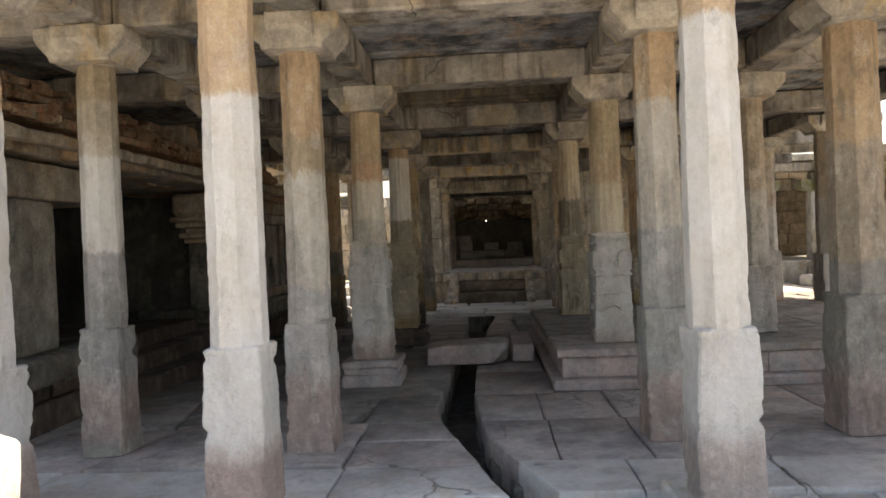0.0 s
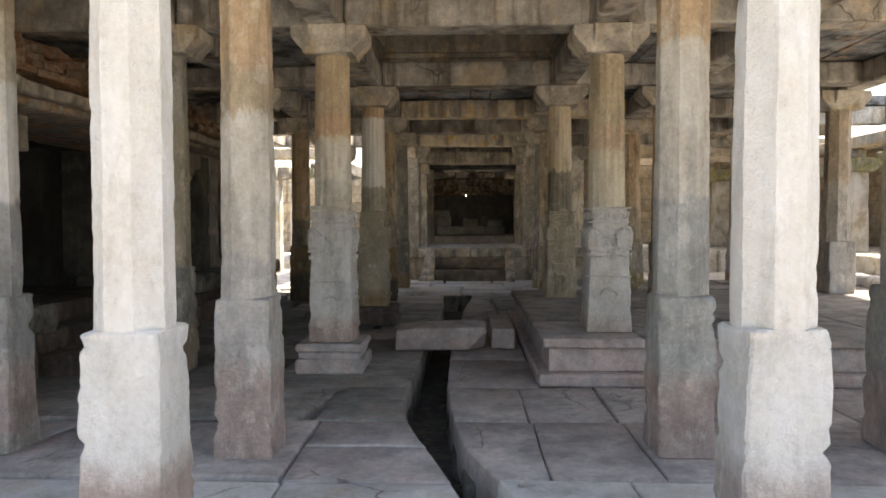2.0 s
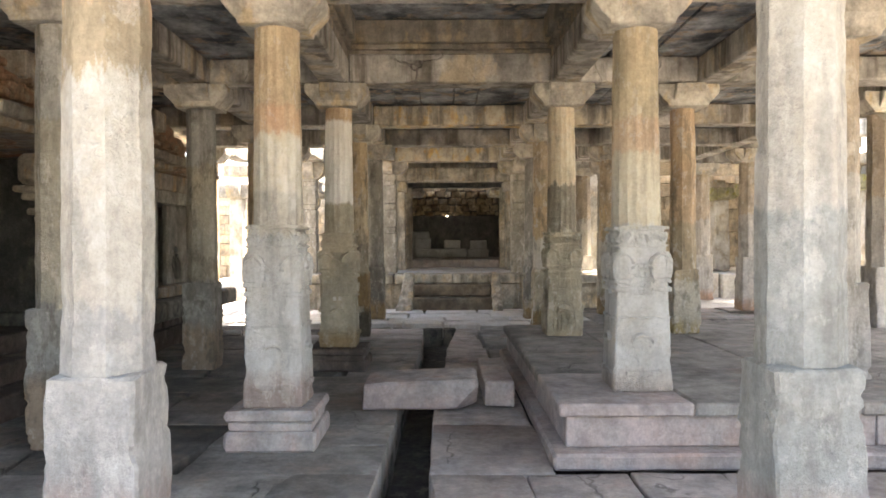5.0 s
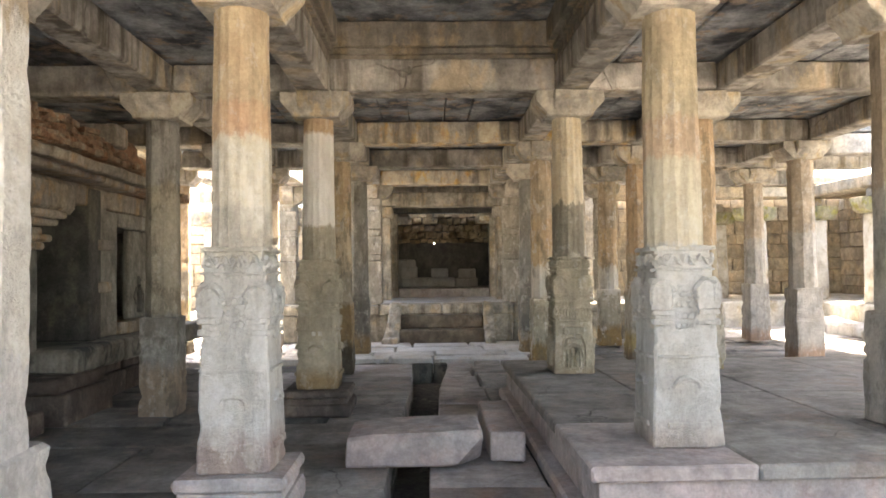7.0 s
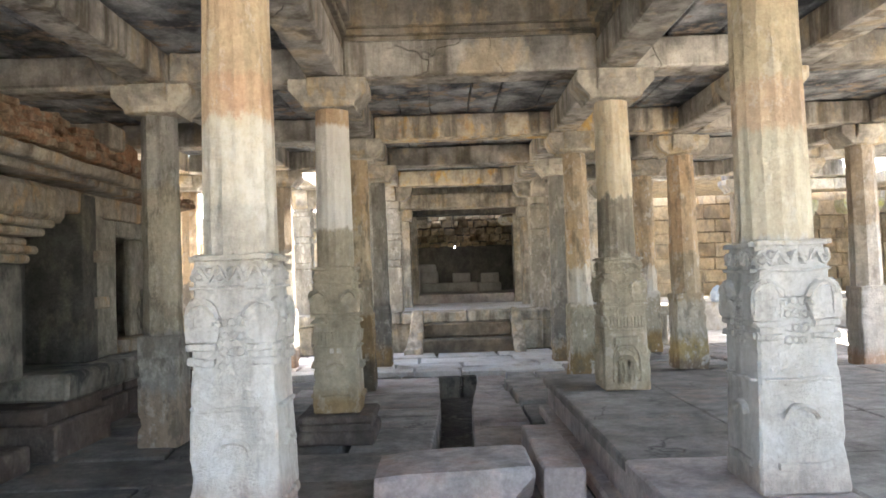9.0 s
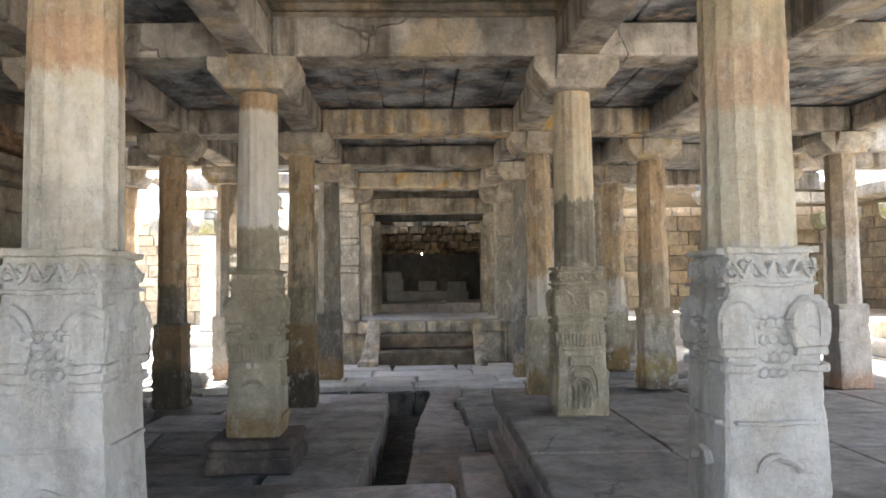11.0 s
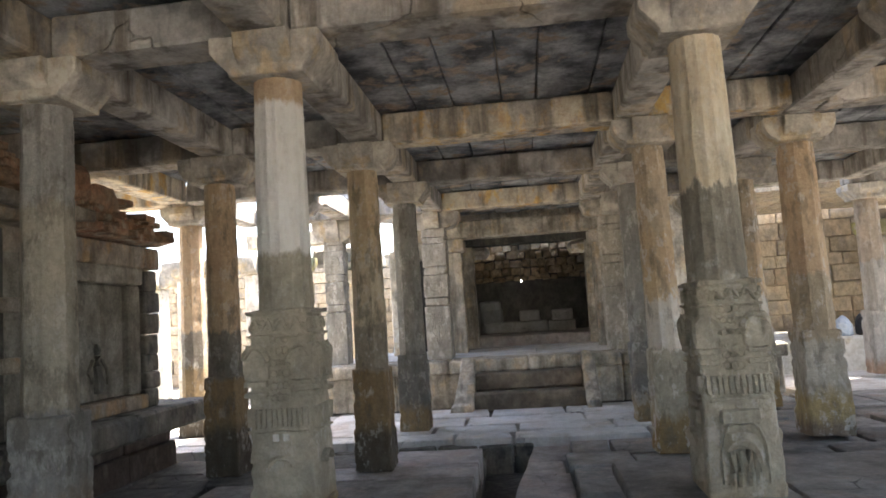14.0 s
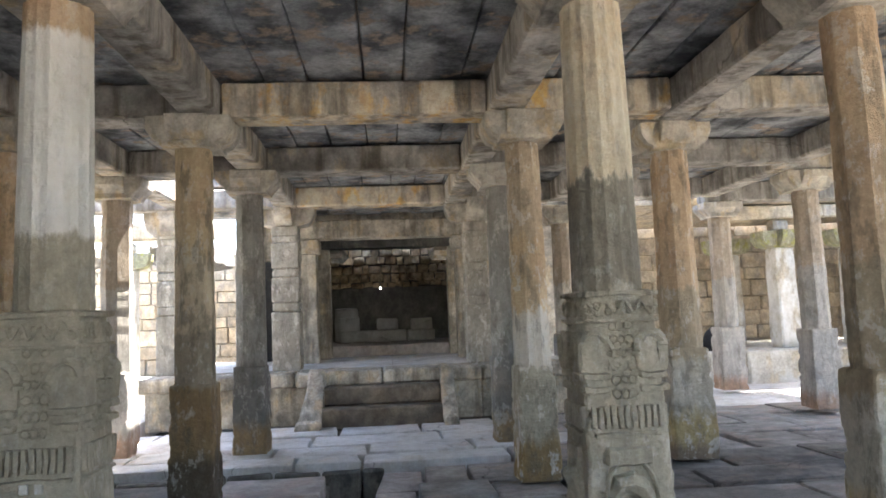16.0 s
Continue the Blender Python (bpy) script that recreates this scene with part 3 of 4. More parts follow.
ROWSY = (4.10, 5.58, 8.15, 11.32, 14.25, 16.65, 19.3)
BTOP = 3.64


def beam(x0, x1, y0, y1, z0, z1, mat, amp=0.006):
    bm = bmesh.new()
    box(bm, x0, x1, y0, y1, z0, z1, 0.02, amp, 0, 9, 4)
    return solo("beam", bm, mat, "weathered grey granite roof beam across the capitals" if x1 - x0 > y1 - y0 else "long grey granite roof beam along the hall", "beam", "roof beams")


for i, x in enumerate(COLS):
    for j, (a, b) in enumerate(zip(ROWSY, ROWSY[1:])):
        if i == 0 and j < 5:
            continue
        w = 0.33 if abs(x) < 2 else 0.31
        beam(x - w / 2, x + w / 2, a + 0.004, b - 0.004, TOP + 0.002, BTOP, BEAM)
for j, y in enumerate(ROWSY):
    for i, (a, b) in enumerate(zip(COLS, COLS[1:])):
        wa, wb = (0.165 if abs(a) < 2 else 0.155), (0.165 if abs(b) < 2 else 0.155)
        if i == 0 and j < 5:
            wa = -0.2
        deep = 0.05 if (i == 2 and j == 3) else 0.0
        mat = BEAMO if (i == 2 and j in (4, 6)) or (i == 3 and j == 4) else BEAM
        beam(a + wa + 0.004, b - wb - 0.004, y - 0.19, y + 0.19, TOP + 0.004 + (0.02 if j == 3 else 0), BTOP + deep, mat)

# raised frame of the middle bay
bm = bmesh.new()
x0, x1, y0, y1 = COLS[2] + 0.16, COLS[3] - 0.16, ROWSY[2] + 0.15, ROWSY[3] - 0.15
for k, (ins, za, zb) in enumerate(((0.0, 3.655, 3.74), (0.05, 3.74, 3.80), (0.11, 3.80, 4.06))):
    t = 0.3 - ins if k < 2 else 0.2
    box(bm, x0 - 0.25, x1 + 0.25, y1 - ins, y1 + 0.3, za, zb, 0.008, 0.005, k + 1, 10, 3)
    box(bm, x0 - 0.25, x1 + 0.25, y0 - 0.3, y0 + ins, za, zb, 0.008, 0.005, k + 2, 10, 3)
    box(bm, x0 - 0.3, x0 + ins, y0 + ins + 0.002, y1 - ins - 0.002, za, zb, 0.008, 0.005, k + 3, 10, 3)
    box(bm, x1 - ins, x1 + 0.3, y0 + ins + 0.002, y1 - ins - 0.002, za, zb, 0.008, 0.005, k + 4, 10, 3)
solo("ceiling_frame", bm, FRAME, "stepped granite frame raising the middle ceiling bay", "ceiling frame", kind="structure")


def ceiling_bay(bm, x0, x1, y0, y1, z, along_y, rnd, width=0.44):
    """Roof slabs laid side by side over one bay, with open joints."""
    a, b = (x0, x1) if along_y else (y0, y1)
    u = a
    while u < b - 0.05:
        w = min(width * rnd.uniform(0.8, 1.25), b - u)
        if b - u - w < 0.15:
            w = b - u
        dz = rnd.uniform(0, 0.018)
        if along_y:
            box(bm, u + 0.005, u + w - 0.005, y0, y1, z + dz, z + 0.2, 0.012, 0.010, rnd.random() * 50 + 1, 6, 3)
        else:
            box(bm, x0, x1, u + 0.005, u + w - 0.005, z + dz, z + 0.2, 0.012, 0.010, rnd.random() * 50 + 1, 6, 3)
        u += w


rnd = random.Random(4)
bm = bmesh.new()
for i, (a, b) in enumerate(zip(COLS, COLS[1:])):
    for j, (c, d) in enumerate(zip(ROWSY, ROWSY[1:])):
        z = 4.062 if (i, j) == (2, 2) else BTOP + 0.012
        if i < 2 and j == 5:
            continue
        ceiling_bay(bm, a, b, c, d, z, j in (3, 4, 5) or i != 2, rnd)
ceiling_bay(bm, -6.6, COLS[0] - 0.01, ROWSY[0], 15.2, BTOP + 0.02, True, rnd, 0.7)
ceiling_bay(bm, COLS[0] - 0.2, COLS[-1] + 0.3, 3.86, ROWSY[0] - 0.01, BTOP + 0.03, True, rnd, 0.7)
# Edge slabs run further out to keep sun off the right floor
ceiling_bay(bm, COLS[-1] + 1.21, 8.3, 15.4, 21.35, BTOP + 0.05, False, rnd, 0.7)
ceiling_bay(bm, COLS[-1] + 0.01, COLS[-1] + 1.2, ROWSY[0], 21.35, BTOP + 0.02, True, rnd, 0.6)
ob = solo("ceiling", bm, CEIL, "dark sooty granite roof slabs with open joints", "ceiling", kind="structure")
# Unseen cover over the slabs, added so no sun leaks through joints
bm = bmesh.new()
box(bm, -6.6, 6.2, 3.86, 16.6, 4.28, 4.5, 0.02, 0.0, 1, 4, 3)
solo("roof", bm, EARTH, "flat unseen roof added above the slabs to block sun", "roof", kind="structure")

# ---- ground, floor and channel ----
GX0, GX1, GY0, GY1 = -6.4, 9.0, -3.0, 26.0
bm = bmesh.new()
R = 900.0
lo = [bm.verts.new((x, y, -0.45)) for x, y in ((GX0, GY0), (GX1, GY0), (GX1, GY1), (GX0, GY1))]
hi = [bm.verts.new((x, y, -0.03)) for x, y in ((GX0, GY0), (GX1, GY0), (GX1, GY1), (GX0, GY1))]
far = [bm.verts.new((x, y, -0.03)) for x, y in ((-R, -R), (R, -R), (R, R), (-R, R))]
bm.faces.new(lo)
for i in range(4):
    j = (i + 1) % 4
    bm.faces.new((lo[j], lo[i], hi[i], hi[j]))
    bm.faces.new((hi[j], hi[i], far[i], far[j]))
solo("ground", bm, EARTH, "pale dusty earth of the courtyard around the hall", "ground", kind="structure")

LEFT = ((-3.0, 0.5), (2.5, 0.22), (3.8, 0.14), (4.35, 0.09), (4.7, -0.02), (5.2, -0.15), (5.8, -0.33), (6.3, -0.46), (6.8, -0.52), (9.0, -0.50), (11.0, -0.47), (12.6, -0.41), (15.12, -0.45))
RIGHT = ((-3.0, 0.85), (2.5, 0.55), (3.98, 0.45), (4.35, 0.40), (4.9, 0.20), (5.55, 0.0), (5.86, -0.07), (6.7, -0.15), (7.4, -0.19), (9.0, -0.19), (11.0, -0.10), (12.6, -0.06), (15.12, 0.12))


def along(table, y):
    for (a, u), (b, v) in zip(table, table[1:]):
        if y <= b:
            return u + (v - u) * (y - a) / (b - a)
    return table[-1][1]


floor_bed = bmesh.new()
box(floor_bed, GX0 + 0.02, GX1 - 0.02, GY0 + 0.02, GY1 - 0.02, -0.446, -0.38, 0.004, 0.004, 1, 12, 8)
floor = solo("floor", floor_bed, MUD, "dark silt bed under the stone paving and channel", "floor", kind="structure")


def paving(pts, z, seed, mat, thick=0.30):
    """One flagstone from its outline, with worn edges and a slightly uneven top."""
    bm = bmesh.new()
    c = Vector((sum(p[0] for p in pts) / len(pts), sum(p[1] for p in pts) / len(pts), 0))
    fine = []
    for (ax, ay), (bx, by) in zip(pts, pts[1:] + pts[:1]):
        k = max(1, min(6, int(math.hypot(bx - ax, by - ay) / 0.28)))
        fine += [(ax + (bx - ax) * i / k, ay + (by - ay) * i / k) for i in range(k)]
    rings = []
    for dz, ins in ((-thick, 0.0), (-0.03, 0.0), (-0.008, 0.006), (0.0, 0.022)):
        ring = []
        for x, y in fine:
            p = Vector((x, y, 0))
            q = p + (c - p).normalized() * ins
            j = noise.noise_vector(Vector((x * 5, y * 5, seed))) * 0.016
            t = noise.noise(Vector((x * 1.5, y * 1.5, seed * 0.3))) * 0.008
            ring.append((q.x + j.x, q.y + j.y, z + dz + (t if dz > -0.1 else 0)))
        rings.append(ring)
    loft(bm, rings)
    ob = part("paving_slab", bm, mat, floor)
    return ob


rnd = random.Random(11)


def skew(x, y):
    return 0.13 * math.sin(x * 12.7 + y * 7.1) if -6 < x < -1.1 else 0.0


G = 0.004
J = 0.014
ys = [-3.0, -1.6, -0.3, 1.0, 2.2, 3.3, 4.40, 5.05, 6.25, 7.35, 8.6, 9.9, 10.75, 11.7, 12.75, 13.7, 14.3, 15.10]
for r, (a, b) in enumerate(zip(ys, ys[1:])):
    a, b = a + G, b - G
    # Open front rows take the bright copy, inner aisle rows the shaded ones
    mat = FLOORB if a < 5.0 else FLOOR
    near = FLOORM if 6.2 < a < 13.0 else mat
    # left of the channel
    xs = [-6.2]
    while xs[-1] < -0.9:
        xs.append(xs[-1] + rnd.uniform(1.0, 2.3))
    xs = [x for x in xs if x < -1.0]
    for i, x in enumerate(xs):
        z = -0.07 if b < 4.41 else rnd.uniform(-0.010, 0.006)
        nx = xs[i + 1] if i + 1 < len(xs) else None
        a2 = a + (0.20 if 4.3 < a < 4.5 and nx and nx < -1.55 else 0.0)
        if nx is None:
            mids = [y for y, _ in LEFT if a < y < b]
            edge = [(along(LEFT, y), y) for y in [a] + mids + [b]]
            # cross joint through wide slabs
            if r % 2 and b - a > 0.9:
                m = a + (b - a) * 0.52
                e1 = [(along(LEFT, y), y) for y in [a] + [q for q in mids if q < m - 0.05] + [m - G]]
                e2 = [(along(LEFT, y), y) for y in [m + G] + [q for q in mids if q > m + 0.05] + [b]]
                paving([(x + G, a2)] + e1 + [(x + G, m - G)], z, r * 3.1 + i, near)
                paving([(x + G, m + G)] + e2 + [(x + G, b)], z + 0.004, r * 3.3 + i, near)
            else:
                paving([(x + G, a2)] + edge + [(x + G, b)], z, r * 3.1 + i, near)
        else:
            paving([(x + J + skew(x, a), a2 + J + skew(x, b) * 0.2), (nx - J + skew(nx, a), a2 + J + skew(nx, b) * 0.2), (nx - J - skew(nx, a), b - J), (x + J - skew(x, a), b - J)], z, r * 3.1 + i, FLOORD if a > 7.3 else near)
    # right of the channel, up to the platform
    lim = 8.6 if b < 7.4 else (0.64 if b < 12.0 else 8.6)
    xs = [None]
    x = 0.44 + rnd.uniform(-0.05, 0.08) if a > 5 else 0.85 + rnd.uniform(0, 0.2)
    while x < lim - 0.3:
        xs.append(x)
        x += rnd.uniform(0.38, 0.75) if x < 1.6 else rnd.uniform(0.8, 1.6)
    xs.append(lim)
    for i, (x, nx) in enumerate(zip(xs, xs[1:])):
        z = rnd.uniform(-0.010, 0.006) + (0.05 if a > 12.2 and (x or 0) > 0.3 else 0.0) - (0.03 if b < 4.41 else 0.0)
        g = J if a > 8 else G
        if a > 8:
            z += rnd.uniform(-0.022, 0.012)
        if x is None:
            mids = [y for y, _ in RIGHT if a < y < b]
            edge = [(along(RIGHT, y), y) for y in [b] + mids[::-1] + [a]]
            paving([(nx - g, a + g), (nx - g, b - g)] + edge, z, r * 2.7 + i, mat)
        else:
            dx = rnd.uniform(-0.05, 0.05) if a > 8 and nx < lim else 0.0
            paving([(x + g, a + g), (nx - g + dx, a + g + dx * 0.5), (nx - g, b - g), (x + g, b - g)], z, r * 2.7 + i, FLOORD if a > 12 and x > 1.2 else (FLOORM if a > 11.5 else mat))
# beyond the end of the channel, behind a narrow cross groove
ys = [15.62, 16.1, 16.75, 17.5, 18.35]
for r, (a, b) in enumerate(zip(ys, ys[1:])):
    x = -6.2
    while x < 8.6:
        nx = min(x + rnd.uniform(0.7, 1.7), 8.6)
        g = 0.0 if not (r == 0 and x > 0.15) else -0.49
        # Left part coloured brighter for the skylight there, the right greyer
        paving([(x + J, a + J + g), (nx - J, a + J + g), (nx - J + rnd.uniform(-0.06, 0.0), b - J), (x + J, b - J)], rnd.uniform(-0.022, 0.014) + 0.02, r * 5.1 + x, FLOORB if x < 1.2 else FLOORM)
        x = nx
for x0, x1 in ((-6.2, -3.8), (4.2, 6.4), (6.4, 8.6)):
    for a, b in ((18.35, 20.0), (20.0, 22.0), (22.0, 24.0)):
        paving([(x0 + G, a + G), (x1 - G, a + G), (x1 - G, b - G), (x0 + G, b - G)], rnd.uniform(0.0, 0.02), a + x0, FLOORB)

# stones of the channel sides
bm = bmesh.new()
for table, s in ((LEFT, -1), (RIGHT, 1)):
    y = 3.4
    while y < 15.0:
        l = rnd.uniform(0.3, 0.7)
        x = along(table, y + l / 2)
        box(bm, x - 0.08 + s * 0.08, x + 0.08 + s * 0.08, y, y + l - 0.02, -0.40, -0.14 - rnd.random() * 0.05, 0.02, 0.02, y + 1, 3, 3)
        y += l
x = -3.7
while x < 0.1:
    l = rnd.uniform(0.35, 0.7)
    box(bm, x, min(x + l, 0.14) - 0.02, 15.50, 15.63, -0.40, -0.04 - rnd.random() * 0.03, 0.02, 0.02, x + 9, 3, 3)
    x += l
solo("channel_lining", bm, WALLST, "rough dark stones lining the water channel", "channel", kind="structure")

# slab bridging the channel, and the block beside it
bm = bmesh.new()
secs = []
for x, ya, yb, za, zb in ((-0.81, 9.06, 9.62, 0.03, 0.20), (-0.80, 9.03, 9.65, 0.014, 0.235), (-0.6, 9.02, 9.68, 0.012, 0.255), (-0.35, 9.01, 9.69, 0.012, 0.262), (-0.1, 9.02, 9.68, 0.014, 0.268),
                          (0.10, 9.02, 9.67, 0.02, 0.275), (0.18, 9.03, 9.66, 0.03, 0.272), (0.205, 9.05, 9.63, 0.05, 0.255)):
    ring = [(x, ya + 0.02, za), (x, yb - 0.02, za), (x, yb, za + 0.02), (x, yb, zb - 0.03), (x, yb - 0.03, zb), (x, (ya + yb) / 2, zb + 0.006), (x, ya + 0.025, zb), (x, ya, zb - 0.025), (x, ya, za + 0.02)]
    secs.append([worn(p, 0.008, 5.0, 6.0) for p in ring])
loft(bm, secs)
bmesh.ops.bisect_plane(bm, geom=bm.verts[:] + bm.edges[:] + bm.faces[:], plane_co=(0.04, 9.02, 0.06), plane_no=(0.62, -0.55, -0.56), clear_outer=True)
bmesh.ops.holes_fill(bm, edges=[e for e in bm.edges if e.is_boundary])
solo("stone_slab", bm, RED, "thick reddish stone slab bridging the water channel", "stone slab")
bm = bmesh.new()
box(bm, 0.27, 0.54, 9.12, 10.5, 0.012, 0.235, 0.014, 0.014, 9, 10, 4)
solo("stone_block", bm, RED, "long reddish stone block lying beside the channel slab", "stone block")
bm = bmesh.new()
box(bm, -3.6, -3.05, 15.55, 15.95, 0.03, 0.25, 0.06, 0.05, 9, 5, 4)
solo("fallen_stone", bm, FLOORB, "fallen broken stone lying on the floor", "stone")

# ---- the platform ----
plat = thing("platform", "reddish stone platform with a moulded edge along the aisle", "platform", at=(0, 0, 0))
PX0, PX1, PY0, PY1, PZ = 0.69, 6.3, 7.62, 12.25, 0.38
bm = bmesh.new()
box(bm, PX0 - 0.05, PX1, PY0 - 0.12, PY1, -0.05, 0.07, 0.02, 0.012, 2, 12, 6)
part("plinth", bm, RED, plat)
x = PX0 + 0.05
while x < PX1 - 0.1:
    nx = min(x + rnd.uniform(1.3, 2.3), PX1)
    bm = bmesh.new()
    box(bm, x + 0.003, nx - 0.003, PY0 + 0.04, PY0 + 0.5, 0.072, 0.29, 0.008, 0.006, x + 1, 4, 3)
    part("riser_stone", bm, RED, plat)
    x = nx
y = PY0 + 0.5
while y < PY1 - 0.1:
    ny = min(y + rnd.uniform(0.6, 1.3), PY1 - 0.02)
    bm = bmesh.new()
    box(bm, PX0 + 0.05, PX0 + 0.45, y + 0.003, ny - 0.003, 0.072, 0.29, 0.008, 0.006, y + 1, 4, 3)
    part("riser_stone", bm, RED, plat)
    y = ny
bm = bmesh.new()
box(bm, PX0 + 0.46, PX1, PY0 + 0.51, PY1 - 0.01, 0.072, 0.29, 0.008, 0.004, 3, 5, 3)
part("core", bm, RED, plat)
xs = [PX0, 1.62, 2.75, 4.0, 5.2, PX1]
yy = [PY0 - 0.02, 8.75, 9.9, 11.05, PY1]
for i, (a, b) in enumerate(zip(xs, xs[1:])):
    for j, (c, d) in enumerate(zip(yy, yy[1:])):
        bm = bmesh.new()
        box(bm, a + 0.003, b - 0.003, c + 0.003, d - 0.003, 0.292, PZ + rnd.uniform(-0.003, 0.003), 0.014, 0.007, i * 5 + j + 1, 6, 5)
        part("top_slab", bm, FLOORM if (i or j) else RED, plat)

# ---- the walled chamber on the hall's side ----
cham = thing("chamber", "grey granite chamber with a ledge, pilasters and broken cornice", "chamber", kind="structure")
WX = -4.12


def cb(name, x0, x1, y0, y1, z0, z1, mat=WALLST, label="", ch=0.015, amp=0.008, k=3):
    bm = bmesh.new()
    box(bm, x0, x1, y0, y1, z0, z1, ch, amp, 0, None, k)
    return part(name, bm, mat, cham, label)


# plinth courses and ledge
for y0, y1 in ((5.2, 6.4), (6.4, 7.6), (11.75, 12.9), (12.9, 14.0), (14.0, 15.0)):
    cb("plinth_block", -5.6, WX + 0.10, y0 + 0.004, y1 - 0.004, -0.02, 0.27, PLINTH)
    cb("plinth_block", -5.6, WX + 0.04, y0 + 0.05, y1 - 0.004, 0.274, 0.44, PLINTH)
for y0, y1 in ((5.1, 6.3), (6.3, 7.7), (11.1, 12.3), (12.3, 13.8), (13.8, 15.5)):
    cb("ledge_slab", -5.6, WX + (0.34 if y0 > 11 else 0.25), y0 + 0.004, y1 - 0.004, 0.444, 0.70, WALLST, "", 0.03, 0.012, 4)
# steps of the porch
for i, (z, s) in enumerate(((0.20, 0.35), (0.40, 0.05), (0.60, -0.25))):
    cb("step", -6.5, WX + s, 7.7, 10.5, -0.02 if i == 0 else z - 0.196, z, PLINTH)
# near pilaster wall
# Black back stands in for the shade of the gap
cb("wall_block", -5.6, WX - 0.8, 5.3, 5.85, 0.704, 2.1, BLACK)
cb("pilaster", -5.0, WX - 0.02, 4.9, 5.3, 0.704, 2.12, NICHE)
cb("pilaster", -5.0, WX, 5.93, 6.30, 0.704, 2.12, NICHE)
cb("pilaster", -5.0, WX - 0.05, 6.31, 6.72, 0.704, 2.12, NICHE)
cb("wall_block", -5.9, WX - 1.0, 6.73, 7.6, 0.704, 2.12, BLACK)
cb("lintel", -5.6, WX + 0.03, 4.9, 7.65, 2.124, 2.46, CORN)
# porch closed behind by blocks painted black for its deep shade
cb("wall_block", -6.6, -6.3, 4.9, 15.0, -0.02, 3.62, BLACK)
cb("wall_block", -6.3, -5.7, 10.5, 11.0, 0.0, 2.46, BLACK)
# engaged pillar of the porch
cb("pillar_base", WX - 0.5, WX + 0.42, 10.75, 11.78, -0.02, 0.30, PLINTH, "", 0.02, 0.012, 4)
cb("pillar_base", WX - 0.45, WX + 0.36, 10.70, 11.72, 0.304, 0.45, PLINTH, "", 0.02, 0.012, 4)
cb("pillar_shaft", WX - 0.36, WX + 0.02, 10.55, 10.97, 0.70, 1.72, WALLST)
for i, (z, s) in enumerate(((1.72, 0.05), (1.80, 0.10), (1.87, 0.03), (1.96, 0.14), (2.04, 0.20))):
    cb("moulding", WX - 0.36 - s, WX + 0.02 + s, 10.55 - s, 10.97 + s, z + 0.002, z + 0.075, CORN, "", 0.02, 0.006)
cb("bracket", WX - 0.5, WX + 0.14, 10.35, 11.55, 2.12, 2.46, CORN, "", 0.05, 0.02, 4)
# recessed wall, its shade put into the dark colour, and the pier
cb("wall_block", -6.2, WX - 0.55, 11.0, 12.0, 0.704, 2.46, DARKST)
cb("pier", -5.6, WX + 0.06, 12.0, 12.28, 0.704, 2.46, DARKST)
cb("pier", -5.6, WX + 0.02, 12.285, 12.52, 0.704, 2.46, NICHE)
for z in (1.25, 1.75):
    cb("pier_tab", WX - 0.1, WX + 0.09, 12.20, 12.5, z, z + 0.13, CORN)
# niche with its carved slab
cb("wall_block", -5.6, WX, 12.525, 12.86, 0.704, 2.25, NICHE)
cb("niche_sill", -5.6, WX + 0.05, 12.865, 14.50, 0.704, 0.86, CORN)
# Back painted black in place of the niche's shade
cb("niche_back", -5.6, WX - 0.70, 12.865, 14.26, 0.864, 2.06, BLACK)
cb("niche_lintel", -5.6, WX + 0.01, 12.865, 14.5, 2.064, 2.25, NICHE)
cb("wall_block", -5.6, WX - 0.03, 14.27, 14.5, 0.864, 2.06, NICHE)
slab = cb("niche_slab", WX - 0.18, WX - 0.10, 13.45, 14.265, 0.864, 2.06, NICHE)
bm = bmesh.new()
fx = WX - 0.10
tube(bm, [(fx, 13.80, 0.95), (fx, 13.78, 1.1), (fx, 13.76, 1.22), (fx, 13.77, 1.32)], [0.09, 0.06, 0.05, 0.045], 7)
tube(bm, [(fx, 13.77, 1.33), (fx, 13.77, 1.38), (fx, 13.77, 1.44)], [0.03, 0.045, 0.02], 7)
tube(bm, [(fx, 13.70, 1.28), (fx, 13.62, 1.15), (fx, 13.68, 1.05)], 0.022, 5)
tube(bm, [(fx, 13.84, 1.28), (fx, 13.93, 1.18), (fx, 13.95, 1.02)], 0.022, 5)
part("relief", bm, WALLST, slab)
# end pier with toothed broken stones
rz = 0.704
i = 0
while rz < 2.24:
    h = rnd.uniform(0.14, 0.26)
    cb("pier_stone", -5.6, WX + rnd.uniform(-0.02, 0.03), 14.505, 14.80 + rnd.uniform(-0.06, 0.05), rz, min(rz + h - 0.004, 2.25), WALLST)
    rz += h
    i += 1
cb("frieze", -5.6, WX + 0.03, 11.6, 13.2, 2.464 - 0.21, 2.49, CORN)
cb("frieze", -5.6, WX + 0.02, 13.2, 14.85, 2.254, 2.50, CORN)
